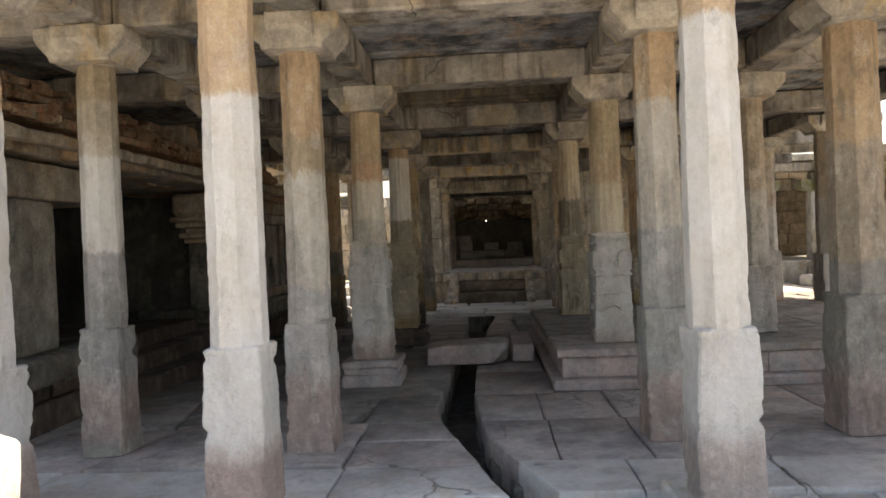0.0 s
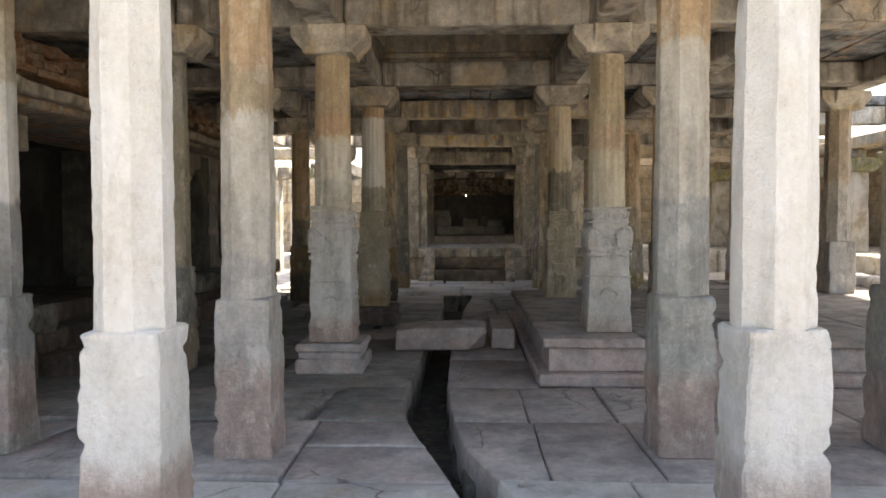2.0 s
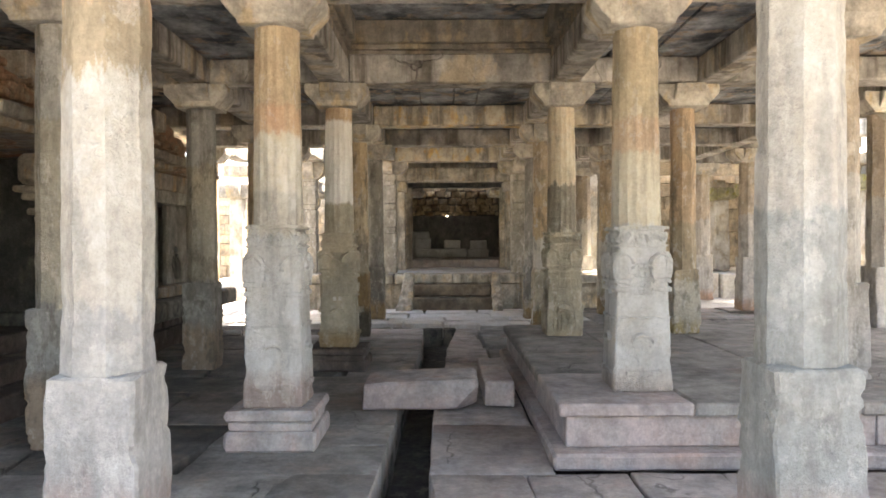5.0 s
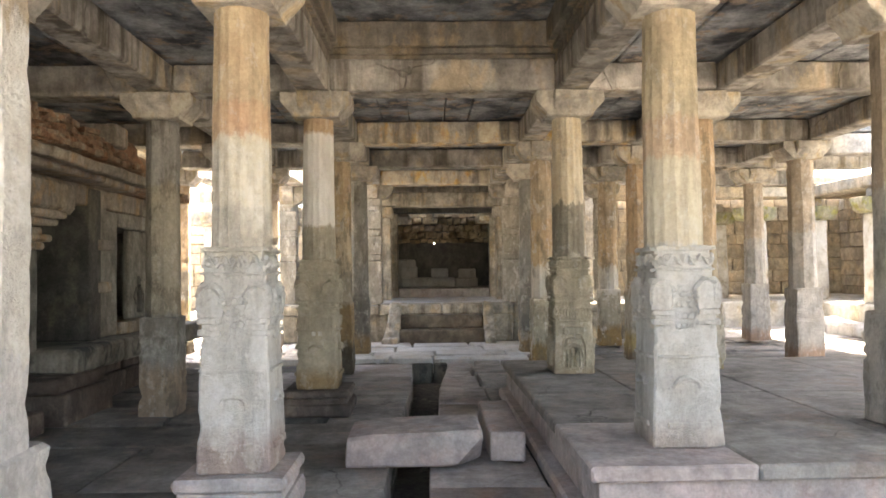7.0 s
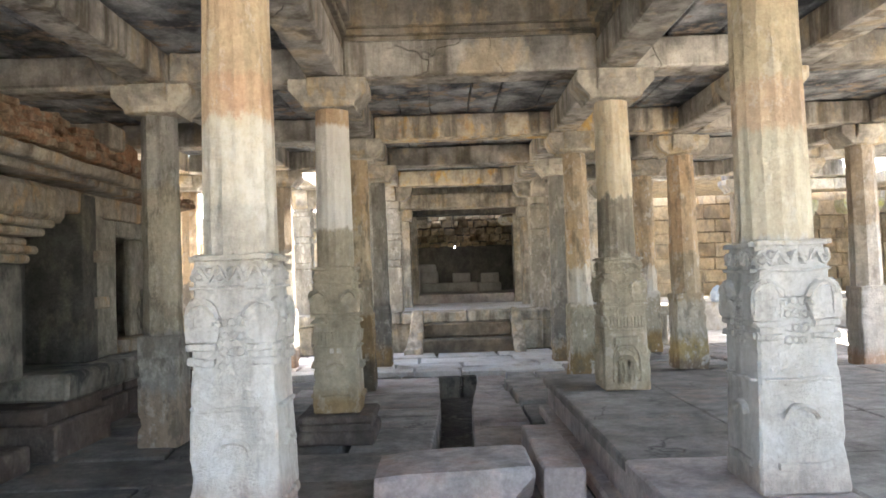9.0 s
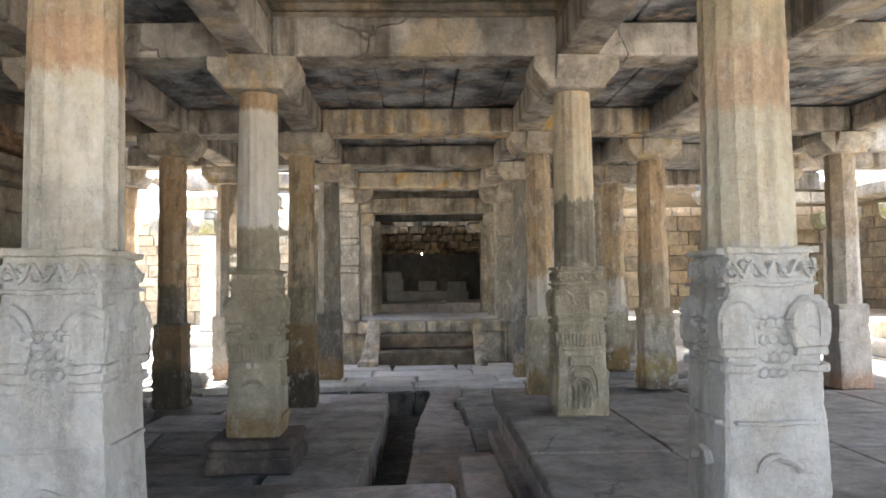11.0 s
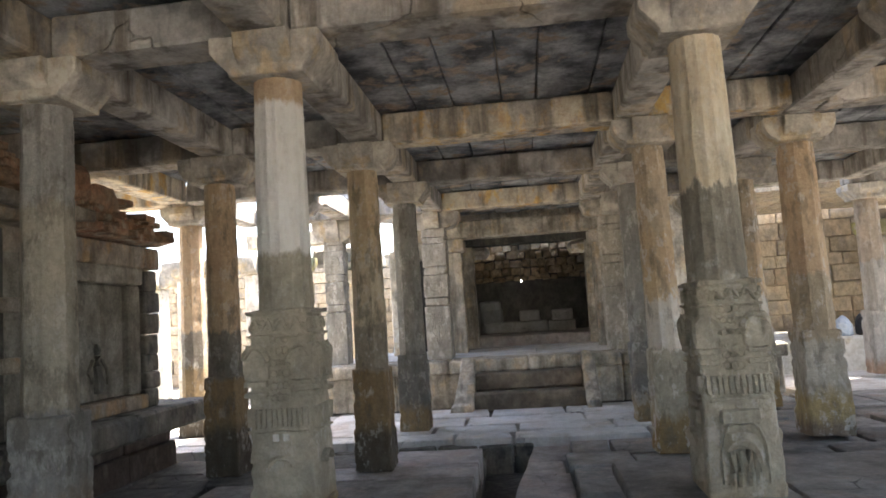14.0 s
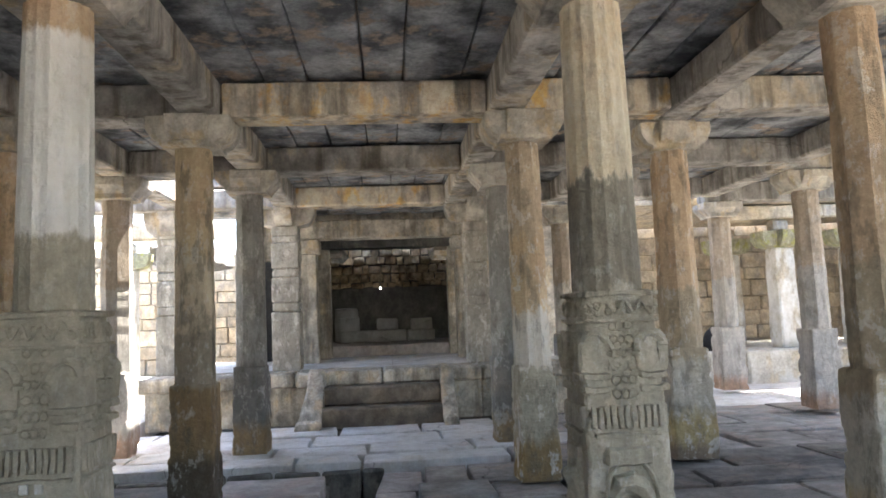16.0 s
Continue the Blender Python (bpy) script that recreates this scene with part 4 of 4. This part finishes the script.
# projecting eave slabs, broken towards the far end
for y0, y1, s in ((4.9, 6.6, 0.30), (6.6, 8.4, 0.42), (8.4, 10.2, 0.46), (10.2, 11.9, 0.46), (11.9, 12.9, 0.40)):
    cb("eave_slab", -5.6, WX + s - 0.16, y0 + 0.006, y1 - 0.006, 2.50, 2.62, CORN, "", 0.02, 0.02, 4)
    bm = bmesh.new()
    tilt = Matrix.Translation((WX - 0.2, 0, 2.70)) @ Matrix.Rotation(radians(9), 4, "Y")
    box(bm, -0.6, s + 0.30, y0 + 0.01, y1 - 0.01, -0.055, 0.055, 0.015, 0.022, y0, 14, 5, tilt)
    part("eave_slab", bm, CORN, cham, "thin slanting stone eave with a chipped edge")
# broken brick core on top
bm = bmesh.new()
for i in range(620):
    y = rnd.uniform(5.0, 14.8)
    hmax = 3.25 if y < 11.5 else 3.25 - (y - 11.5) * 0.03
    lvl = int(rnd.random() ** 1.6 * 7)
    z = (2.78 if y < 12.9 else 2.52) + lvl * 0.075
    if z > hmax:
        continue
    dx = 0.30 - lvl * 0.075 + rnd.uniform(-0.12, 0.1)
    m = Matrix.Translation((WX - 0.05 + dx - 0.18, y, z)) @ Euler((rnd.uniform(-0.06, 0.06), rnd.uniform(-0.1, 0.1), rnd.uniform(-0.5, 0.5))).to_matrix().to_4x4()
    box(bm, -0.16, 0.16, -0.12, 0.12, 0, 0.07, 0.01, 0.012, i + 1, 2, 2, m)
tagged(part("broken_bricks", bm, BRICK, cham, "loose broken orange bricks on the cornice"), kind="stuff")
for y0, y1, top in ((5.0, 7.2, 3.1), (7.2, 9.4, 3.2), (9.4, 11.2, 3.2), (11.2, 12.8, 3.15), (12.8, 13.8, 3.28), (13.8, 14.3, 3.12), (14.3, 14.78, 2.82)):
    cb("rubble_core", -5.6, WX - 0.12, y0, y1, 2.50, top, BRICK, "", 0.08, 0.07, 5)
# cross beams resting on the chamber
for y in (5.58, 8.15, 11.32, 14.25):
    beam(-5.6, -3.165, y - 0.17, y + 0.17, 3.32, 3.63, BEAM)
for y in (9.7, 12.7):
    beam(-5.2, -4.0, y - 0.2, y + 0.2, 3.05, 3.32, CORN)

# beams of the open bay beyond the chamber
beam(-4.88, -4.52, 14.45, 16.45, TOP + 0.002, BTOP, BEAMO)
beam(-7.2, -4.9, 16.47, 16.83, TOP + 0.004, BTOP, BEAMO)

# ---- the shrine ----
shr = thing("shrine_platform", "grey stone shrine platform with a projecting lip", "platform", kind="structure")
SZ = 0.77


def sb(name, x0, x1, y0, y1, z0, z1, mat=SHRINE, parent=None, label="", ch=0.018, amp=0.010, k=3):
    bm = bmesh.new()
    box(bm, x0, x1, y0, y1, z0, z1, ch, amp, 0, None, k)
    return part(name, bm, mat, parent or shr, label)


x = -3.42
while x < 4.0:
    nx = min(x + rnd.uniform(0.45, 0.8), 4.1)
    sb("wall_block", x + 0.004, nx - 0.004, 18.82, 19.3, -0.02, 0.55)
    x = nx
for a, b in ((-3.48, -2.6), (-2.6, -1.2), (-1.2, 0.1), (0.1, 1.6), (1.6, 2.9), (2.9, 4.15)):
    sb("lip_slab", a + 0.005, b - 0.005, 18.66, 19.45, 0.555, SZ, SHRINE, None, "", 0.03, 0.014, 4)
for a, b in ((-3.45, -1.5), (-1.5, 0.25), (0.25, 2.0), (2.0, 4.15)):
    for c, d in ((19.45, 21.2), (21.2, 23.0)):
        sb("floor_slab", a + 0.004, b - 0.004, c + 0.004, d - 0.004, 0.45, SZ + rnd.uniform(-0.006, 0.004), FLOORB, None, "", 0.015, 0.008, 4)
sb("floor_slab", -1.7, 2.3, 23.0, 26.6, 0.60, 0.99, FLOOR)
# steps between the slanting side stones
st = thing("shrine_steps", "worn stone steps between two slanting side stones", "steps", at=(0, 0, 0))
sb("step", -0.80, 0.96, 18.16, 18.83, -0.02, 0.28, STEP, st, "", 0.03, 0.014, 4)
sb("step", -0.82, 0.95, 18.46, 18.83, 0.284, 0.555, STEP, st, "", 0.03, 0.014, 4)
for x0, x1, foot, head in ((-0.95, -0.85, 0.17, 0.115), (1.05, 1.05, 0.105, 0.10)):
    bm = bmesh.new()
    secs = []
    for y, top in ((17.86, 0.06), (17.88, 0.13), (17.95, 0.16), (18.03, 0.15), (18.10, 0.22), (18.22, 0.33), (18.36, 0.47), (18.48, 0.63), (18.56, 0.76), (18.62, 0.82), (18.68, 0.80), (18.70, 0.74)):
        f = (y - 17.86) / 0.84
        x, w = x0 + (x1 - x0) * f, foot + (head - foot) * f
        ring = ((x - w, y, -0.02), (x + w, y, -0.02), (x + w, y, top * 0.5), (x + w, y, top - 0.035), (x + w * 0.7, y, top), (x - w * 0.7, y, top), (x - w, y, top - 0.035), (x - w, y, top * 0.5))
        secs.append([worn(p, 0.022, x, 5) for p in ring])
    loft(bm, secs)
    part("side_stone", bm, SHRINE, st, "curved slanting side stone")


def porch_pillar(x, y, z0, top=3.05, w=0.37, cap=0.75, label="square carved shrine pillar with shallow relief panels"):
    p = thing("porch_pillar", label, "pillar", "shrine porch pillars", at=(x, y, 0))
    seed = x + y
    z = z0
    bm = bmesh.new()
    bar(bm, Matrix.Translation((0, 0, z0)), w, w, 0.92, 0.012, 5, 4, 0.008, seed)
    part("foot_block", bm, M_S, p)
    bm = bmesh.new()
    zz = z0 + 0.92
    for i, (h, cut) in enumerate(((0.16, 0.035), (0.38, 0.012), (0.16, 0.035), (0.40, 0.012), (0.12, 0.03))):
        ww = w * (0.955 if cut > 0.02 else 0.97)
        bar(bm, Matrix.Translation((0, 0, zz - 0.004)), ww, ww, h + 0.008, cut if cut > 0.02 else 0.012, 6, 4, 0.009, seed + i, chip=0.05)
        zz += h
    bar(bm, Matrix.Translation((0, 0, zz)), w * 0.95, w * 0.95, max(top - zz, 0.02), 0.01, 4, 4, 0.007, seed, chip=0.03)
    part("shaft", bm, M_S, p)
    bm = bmesh.new()
    for i in range(4):
        m = Matrix.Rotation(radians(90 * i), 4, "Z") @ Matrix.Translation((0, -w / 2, 0))
        for c in (z0 + 1.26, z0 + 1.82):
            tube(bm, [m @ Vector((math.cos(a) * 0.10, 0.004, c + math.sin(a) * 0.10)) for a in [2 * math.pi * j / 16 for j in range(17)]], 0.012, 5)
            tube(bm, [m @ Vector((math.cos(a) * 0.045, 0.004, c + math.sin(a) * 0.045)) for a in [2 * math.pi * j / 10 for j in range(11)]], 0.012, 5)
        for s in (-1, 1):
            tube(bm, [m @ Vector((0, 0, z0 + 0.2)), m @ Vector((s * 0.05, 0, z0 + 0.36)), m @ Vector((s * 0.11, 0, z0 + 0.48))], 0.014, 5)
        tube(bm, [m @ Vector((0, 0, z0 + 0.15)), m @ Vector((0, 0, z0 + 0.55))], 0.014, 5)
    part("carving", bm, M_S, p)
    bm = bmesh.new()
    capital(bm, top, seed, cap, 0.36, TOP - top + 0.1, 1)
    part("capital", bm, CAPST, p)
    return p


porch_pillar(-1.40, 19.50, SZ, w=0.44, cap=0.95)
porch_pillar(1.66, 19.50, SZ, w=0.38, cap=0.95)
porch_pillar(-3.22, 19.5, SZ, top=2.95)
porch_pillar(3.7, 19.5, SZ)
# roof of the porch
for a, b in ((-3.5, -1.37), (-1.37, 1.72), (1.72, 4.1)):
    beam(a + 0.005, b - 0.005, 19.36, 19.74, 3.43, 3.70, SHRINE)
for x in (-1.37, 1.72):
    beam(x - 0.18, x + 0.18, 19.75, 22.6, 3.43, 3.70, SHRINE)
rnd2 = random.Random(8)
bm = bmesh.new()
ceiling_bay(bm, -3.5, 4.3, 19.3, 23.0, 3.71, True, rnd2, 0.6)
# Gap left at the back wall to let skylight onto the rubble
ceiling_bay(bm, -1.7, 2.3, 23.0, 26.33, 3.35, True, rnd2, 0.6)
solo("porch_ceiling", bm, CEIL, "dark granite roof slabs over the shrine porch", "ceiling", kind="structure")

door = thing("door_frame", "stepped granite door frames leading into the shrine", "door frame", kind="structure")
# first frame
for x0, x1 in ((-1.37, -1.07), (1.48, 1.72)):
    sb("jamb", x0, x1, 21.0, 21.35, SZ - 0.02, 2.76, SHRINE, door)
    sb("jamb_capital", x0 - 0.06, x1 + 0.06, 20.95, 21.4, 2.764, 3.02, CAPST, door, "", 0.03, 0.016)
sb("lintel", -1.75, 2.2, 21.0, 21.4, 3.024, 3.37, SHRINE, door, "", 0.03, 0.02, 4)
# second frame
for x0, x1, s in ((-1.24, -0.97, 1), (1.46, 1.68, -1)):
    sb("jamb", x0, x1, 22.7, 23.05, SZ - 0.02, 2.996, SHRINE, door)
    sb("bracket", (x0 if s > 0 else x0 - 0.36), (x1 + 0.36 if s > 0 else x1), 22.72, 23.0, 2.72, 3.0, CAPST, door, "", 0.09, 0.02)
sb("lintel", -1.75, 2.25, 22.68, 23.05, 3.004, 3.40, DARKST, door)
sb("wall_block", -1.9, 2.4, 22.72, 23.0, 3.404, 3.9, SHRINE, door)
# walls of the inner room and the ones beside the porch
wall = thing("shrine_wall", "sooty stone walls closing the shrine room", "wall", kind="structure")
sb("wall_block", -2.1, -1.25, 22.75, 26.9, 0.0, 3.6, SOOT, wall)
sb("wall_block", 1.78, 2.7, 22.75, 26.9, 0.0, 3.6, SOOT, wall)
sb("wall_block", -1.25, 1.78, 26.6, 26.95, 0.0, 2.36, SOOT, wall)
# Wall runs on unseen above the roof to keep sun out of the gap
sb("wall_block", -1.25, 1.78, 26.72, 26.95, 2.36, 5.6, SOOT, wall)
sb("wall_block", -2.55, -2.22, 21.62, 22.0, SZ, 3.6, SHRINE, wall)
sb("wall_block", -1.86, -1.40, 21.62, 22.0, SZ, 3.6, SHRINE, wall)
sb("lintel", -2.215, -1.865, 21.64, 22.0, 2.72, 3.6, SHRINE, wall)
# Black block paints the dark of the doorway
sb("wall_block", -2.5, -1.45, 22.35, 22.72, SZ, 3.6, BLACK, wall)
sb("jamb", -2.60, -2.35, 21.3, 21.6, SZ, 2.9, SHRINE, wall)
sb("wall_block", 1.95, 4.2, 21.4, 21.8, SZ, 3.6, SHRINE, wall)
# loose stones on the shrine floor
for name, b in (("long_stone", (-0.98, 0.62, 25.0, 25.5, 0.99, 1.27)), ("long_stone", (0.64, 1.30, 25.0, 25.5, 0.99, 1.25)), ("stone_block", (-0.08, 0.42, 25.05, 25.4, 1.272, 1.55)),
                ("stone_block", (0.72, 1.25, 25.05, 25.4, 1.252, 1.52)), ("stone_block", (-0.98, -0.5, 25.1, 25.45, 1.272, 1.60)), ("stone_block", (-1.1, -0.55, 25.4, 25.8, 0.99, 1.82))):
    bm = bmesh.new()
    box(bm, *b, 0.03, 0.02, 0, 5, 4)
    solo(name, bm, FLOORB, "hewn stone lying on the shrine floor", "stone", "stones in the shrine")

# ---- the open courts beside the hall ----
court = thing("court_platform", "low pale stone platform of the side court", "platform", kind="structure")
for b in ((4.5, 7.05, 21.3, 25.5), (7.05, 9.2, 21.2, 25.5), (9.2, 12.5, 21.2, 25.5), (9.2, 12.5, 17.5, 21.2), (9.2, 12.5, 13.5, 17.5), (9.2, 12.5, 9.0, 13.5)):
    sb("court_stone", b[0] + 0.004, b[1] - 0.004, b[2] + 0.004, b[3] - 0.004, -0.05, 0.64, LIME, court, "", 0.04, 0.03, 5)
for y in (12.0, 13.2, 14.6, 15.7, 17.0, 18.2, 19.4):
    bm = bmesh.new()
    box(bm, 8.35 + rnd.random() * 0.2, 9.1, y, y + rnd.uniform(0.8, 1.15), -0.04, rnd.uniform(0.22, 0.4), 0.06, 0.06, y, 5, 4)
    solo("fallen_stone", bm, FLOORB, "rough fallen stone at the court platform's foot", "stone", "fallen stones")


def court_pillar(x, y, z0, h=2.0, w=0.44, mat=LIME, broken=False, ry=0.0):
    p = thing("court_pillar", "squat whitewashed stone pillar with a heavy bracket" if mat == LIME else "squat stone pillar with a heavy bracket", "pillar", "court pillars", at=(x, y, 0))
    p.rotation_euler = (0, radians(ry), radians(rnd.uniform(-6, 6)))
    seed = x + y * 2
    bm = bmesh.new()
    bar(bm, Matrix.Translation((0, 0, z0)), w, w, h, 0.03, 7, 3, 0.02, seed, 0.9)
    part("shaft", bm, mat, p)
    bm = bmesh.new()
    capital(bm, z0 + h, seed, 0.95, 0.45, 0.34, 1)
    part("capital", bm, LICHEN if not broken else CAPST, p)
    if not broken:
        bm = bmesh.new()
        bar(bm, Matrix.Translation((0, 0, z0 + h + 0.34)), 0.32, 0.32, 0.24, 0.05, 3, 3, 0.015, seed)
        part("neck", bm, CAPST, p)
    return p


for x, y in ((8.15, 21.75), (7.8, 23.3), (9.7, 21.75), (9.75, 19.3), (9.75, 17.4), (9.75, 15.4), (9.75, 13.4), (9.75, 11.4)):
    court_pillar(x, y, 0.64)
for b in ((7.0, 9.0, 21.5, 22.0, 3.22, 3.5), (9.0, 10.2, 21.5, 22.0, 3.22, 3.5), (9.5, 10.0, 19.4, 21.5, 3.22, 3.5), (9.5, 10.0, 17.4, 19.4, 3.22, 3.5), (9.5, 10.0, 15.4, 17.4, 3.22, 3.5), (9.5, 10.0, 11.2, 15.4, 3.22, 3.5)):
    bm = bmesh.new()
    box(bm, *b, 0.03, 0.02, 0, 8, 4)
    solo("court_beam", bm, COURT, "weathered ochre stone beam over the court pillars", "beam", "court beams")


def piece_wall(name, label, origin, length, height, rot, mats, rows=0.34, seed=1, limit=140, wide=(0.5, 0.9), thick=0.5, deep=0.06):
    """A coursed stone wall: a plain core with separate stones proud of it."""
    w = thing(name, label, "wall", kind="structure", at=origin)
    w.rotation_euler = (0, 0, radians(rot))
    bm = bmesh.new()
    box(bm, 0, length, 0.05, thick, -0.1, height, 0.01, 0.01, seed, 8, 4)
    part("wall_core", bm, mats[1], w)
    s = random.Random(seed)
    shared = []
    for i in range(6):
        bm = bmesh.new()
        box(bm, 0, 1, -deep, deep, 0, 1, 0.035, 0.03, seed * 9 + i + 1, 2, 2)
        shared.append(mesh_of(bm, mats[0], "stone"))
    z, count = 0.0, 0
    while z < height - 0.05 and count < limit:
        h = min(rows * s.uniform(0.75, 1.2), height - z)
        x = 0.0
        while x < length - 0.05:
            l = min(s.uniform(*wide), length - x)
            if l > 0.08:
                ob = new("stone", s.choice(shared))
                ob.parent = w
                ob.location = (x + 0.008, 0.03 + s.uniform(-0.015, 0.015), z + 0.006)
                ob.scale = (l - 0.016, 1, h - 0.012)
                count += 1
            x += l
        z += h
    return w


piece_wall("wall_court_north", "coursed ochre stone wall behind the side court", (4.3, 25.6, 0), 8.6, 3.6, 0, (COURT, COURT), 0.36, 3, 140)
piece_wall("wall_court_east", "coursed ochre stone wall behind the side court", (12.6, 26.0, 0), 18.0, 3.6, -90, (COURT, COURT), 0.42, 5, 200, (0.7, 1.3))
piece_wall("wall_court_west", "coursed orange stone wall of the sunlit side court", (-13.0, 27.0, 0), 10.8, 3.4, 0, (COURT, COURT), 0.36, 7, 180)
piece_wall("wall_far_west", "coursed orange stone wall of the sunlit side court", (-13.0, 10.0, 0), 17.0, 3.4, 90, (COURT, COURT), 0.45, 9, 150, (0.8, 1.4))
rub = thing("wall_shrine_back", "rough rubble stones at the back of the shrine room", "wall", kind="structure", at=(0, 26.62, 2.36))
rs = random.Random(31)
shapes = []
for i in range(8):
    bm = bmesh.new()
    box(bm, -0.5, 0.5, -0.09, 0.09, -0.5, 0.5, 0.09, 0.12, i * 3.7 + 1, 2, 2)
    shapes.append(mesh_of(bm, RUBBLE, "stone"))
z = 0.0
while z < 1.05:
    h = rs.uniform(0.13, 0.23)
    x = -1.25 - rs.random() * 0.1
    while x < 1.75:
        l = rs.uniform(0.16, 0.36)
        ob = new("stone", rs.choice(shapes))
        ob.parent = rub
        ob.location = (x + l / 2, rs.uniform(-0.02, 0.02), z + h / 2 + rs.uniform(-0.02, 0.02))
        ob.rotation_euler = (rs.uniform(-0.04, 0.04), rs.uniform(-0.12, 0.12), rs.uniform(-0.10, 0.10))
        ob.scale = (l * 0.95, rs.uniform(0.7, 1.5), h * 0.98)
        x += l
    z += h

court_pillar(-5.2, 23.2, 0.35, 2.4, 0.42, LIME)
court_pillar(-4.4, 25.0, 0.2, 2.3, 0.42, COURT, True)
court_pillar(-6.2, 19.9, 0.0, 2.5, 0.40, LIME, True)
court_pillar(-7.9, 21.8, 0.0, 2.5, 0.40, LIME, True)
court_pillar(-5.3, 20.9, 0.0, 2.6, 0.36, LIME, True)
sb("court_stone", -7.2, -3.95, 22.6, 26.5, -0.05, 0.35, LIME, court, "", 0.04, 0.03, 5)
bm = bmesh.new()
box(bm, -6.3, -3.4, 22.95, 23.4, 3.36, 3.7, 0.03, 0.03, 3, 8, 4)
solo("court_beam", bm, COURT, "weathered ochre stone beam over the court pillars", "beam", "court beams")
bm = bmesh.new()
box(bm, -4.9, -3.6, 23.5, 26.0, 2.9, 3.3, 0.05, 0.05, 3, 6, 4)
solo("court_beam", bm, SOOT, "dark broken roof slab over the far court", "beam", "court beams")

# low wall that closes the forecourt behind the walker
piece_wall("wall_forecourt", "pale stone wall closing the forecourt", (14.0, -16.0, 0), 30.0, 2.4, 180, (COURT, COURT), 0.5, 21, 90, (1.2, 2.2))

# roof slabs added and sized to shade the side court's colonnade and wall
bm = bmesh.new()
ceiling_bay(bm, 4.31, 12.9, 21.4, 25.35, 3.52, True, rnd2, 0.7)
ceiling_bay(bm, 10.9, 12.9, 9.0, 21.3, 3.52, False, rnd2, 0.7)
solo("court_roof", bm, COURT, "stone roof slabs added to shade the side court colonnade", "roof", kind="structure")

# small light dot in the shrine room, built as a bulb; cord added
bulb = thing("light_dot", "tiny white glowing dot in the shrine room, shaped as a bulb", "lamp", at=(0.02, 26.2, 2.33))
bm = bmesh.new()
tube(bm, [(0, 0, z) for z in (-0.035, -0.03, -0.015, 0.0, 0.02, 0.03)], [0.004, 0.011, 0.016, 0.016, 0.012, 0.010], 10)
glow = bpy.data.materials.new("bulb_glow")
glow.use_nodes = True
glow.node_tree.nodes["Principled BSDF"].inputs["Emission Color"].default_value = (1, 0.97, 0.92, 1)
glow.node_tree.nodes["Principled BSDF"].inputs["Emission Strength"].default_value = 2.5
part("glass", bm, glow, bulb)
bm = bmesh.new()
tube(bm, [(0, 0, 0.03), (0, 0, 0.06), (0, 0, 0.07)], [0.014, 0.014, 0.004], 8)
part("socket", bm, SOOT, bulb)
bm = bmesh.new()
tube(bm, [(0, 0, 0.07), (0, 0, 0.5), (0, 0, 1.02)], 0.004, 5)
part("cord", bm, SOOT, bulb)

# cross beams carrying the roof between hall and court
for y in (15.6, 17.3, 20.0):
    beam(5.79, 8.3, y - 0.17, y + 0.17, TOP + 0.01, BTOP + 0.04, BEAM)

# bundles left on the court platform
CLOTH = stone("pale_blue_cloth", (0.62, 0.70, 0.78), (0.52, 0.60, 0.70), None, 4.0, shift=0.0, rough=0.8)
SACK = stone("black_sack", (0.03, 0.03, 0.032), (0.02, 0.02, 0.022), None, 4.0, shift=0.0, rough=0.6)


def bundle(x, y, z, w, h, mat, label, seed):
    bm = bmesh.new()
    secs = []
    for i, (f, r) in enumerate(((0.0, 0.75), (0.08, 0.95), (0.3, 1.0), (0.55, 0.92), (0.78, 0.68), (0.92, 0.35), (1.0, 0.12))):
        ring = []
        for j in range(14):
            a = 2 * math.pi * j / 14
            k = r * w / 2 * (1 + 0.16 * noise.noise(Vector((math.cos(a) * 1.6, math.sin(a) * 1.6, i * 0.5 + seed))))
            ring.append((x + math.cos(a) * k, y + math.sin(a) * k * 0.8, z + f * h))
        secs.append(ring)
    loft(bm, secs)
    solo("bundle", bm, mat, label, "bundle")


bundle(6.15, 21.6, 0.64, 0.36, 0.40, CLOTH, "pale blue cloth bundle on the court platform", 1.0)
bundle(6.55, 21.55, 0.64, 0.42, 0.48, SACK, "black sack slumped on the court platform", 5.0)

# two small pale patches on a carved pillar
patches = thing("plaster_patch", "two small pale square plaster patches on a pillar", "plaster patch", at=(0, 0, 0))
for x in (-1.365, -1.30):
    bm = bmesh.new()
    box(bm, x - 0.018, x + 0.018, 11.076, 11.092, 0.81, 0.855, 0.004, 0.003, x, 2, 2)
    part("patch", bm, LIME, patches)
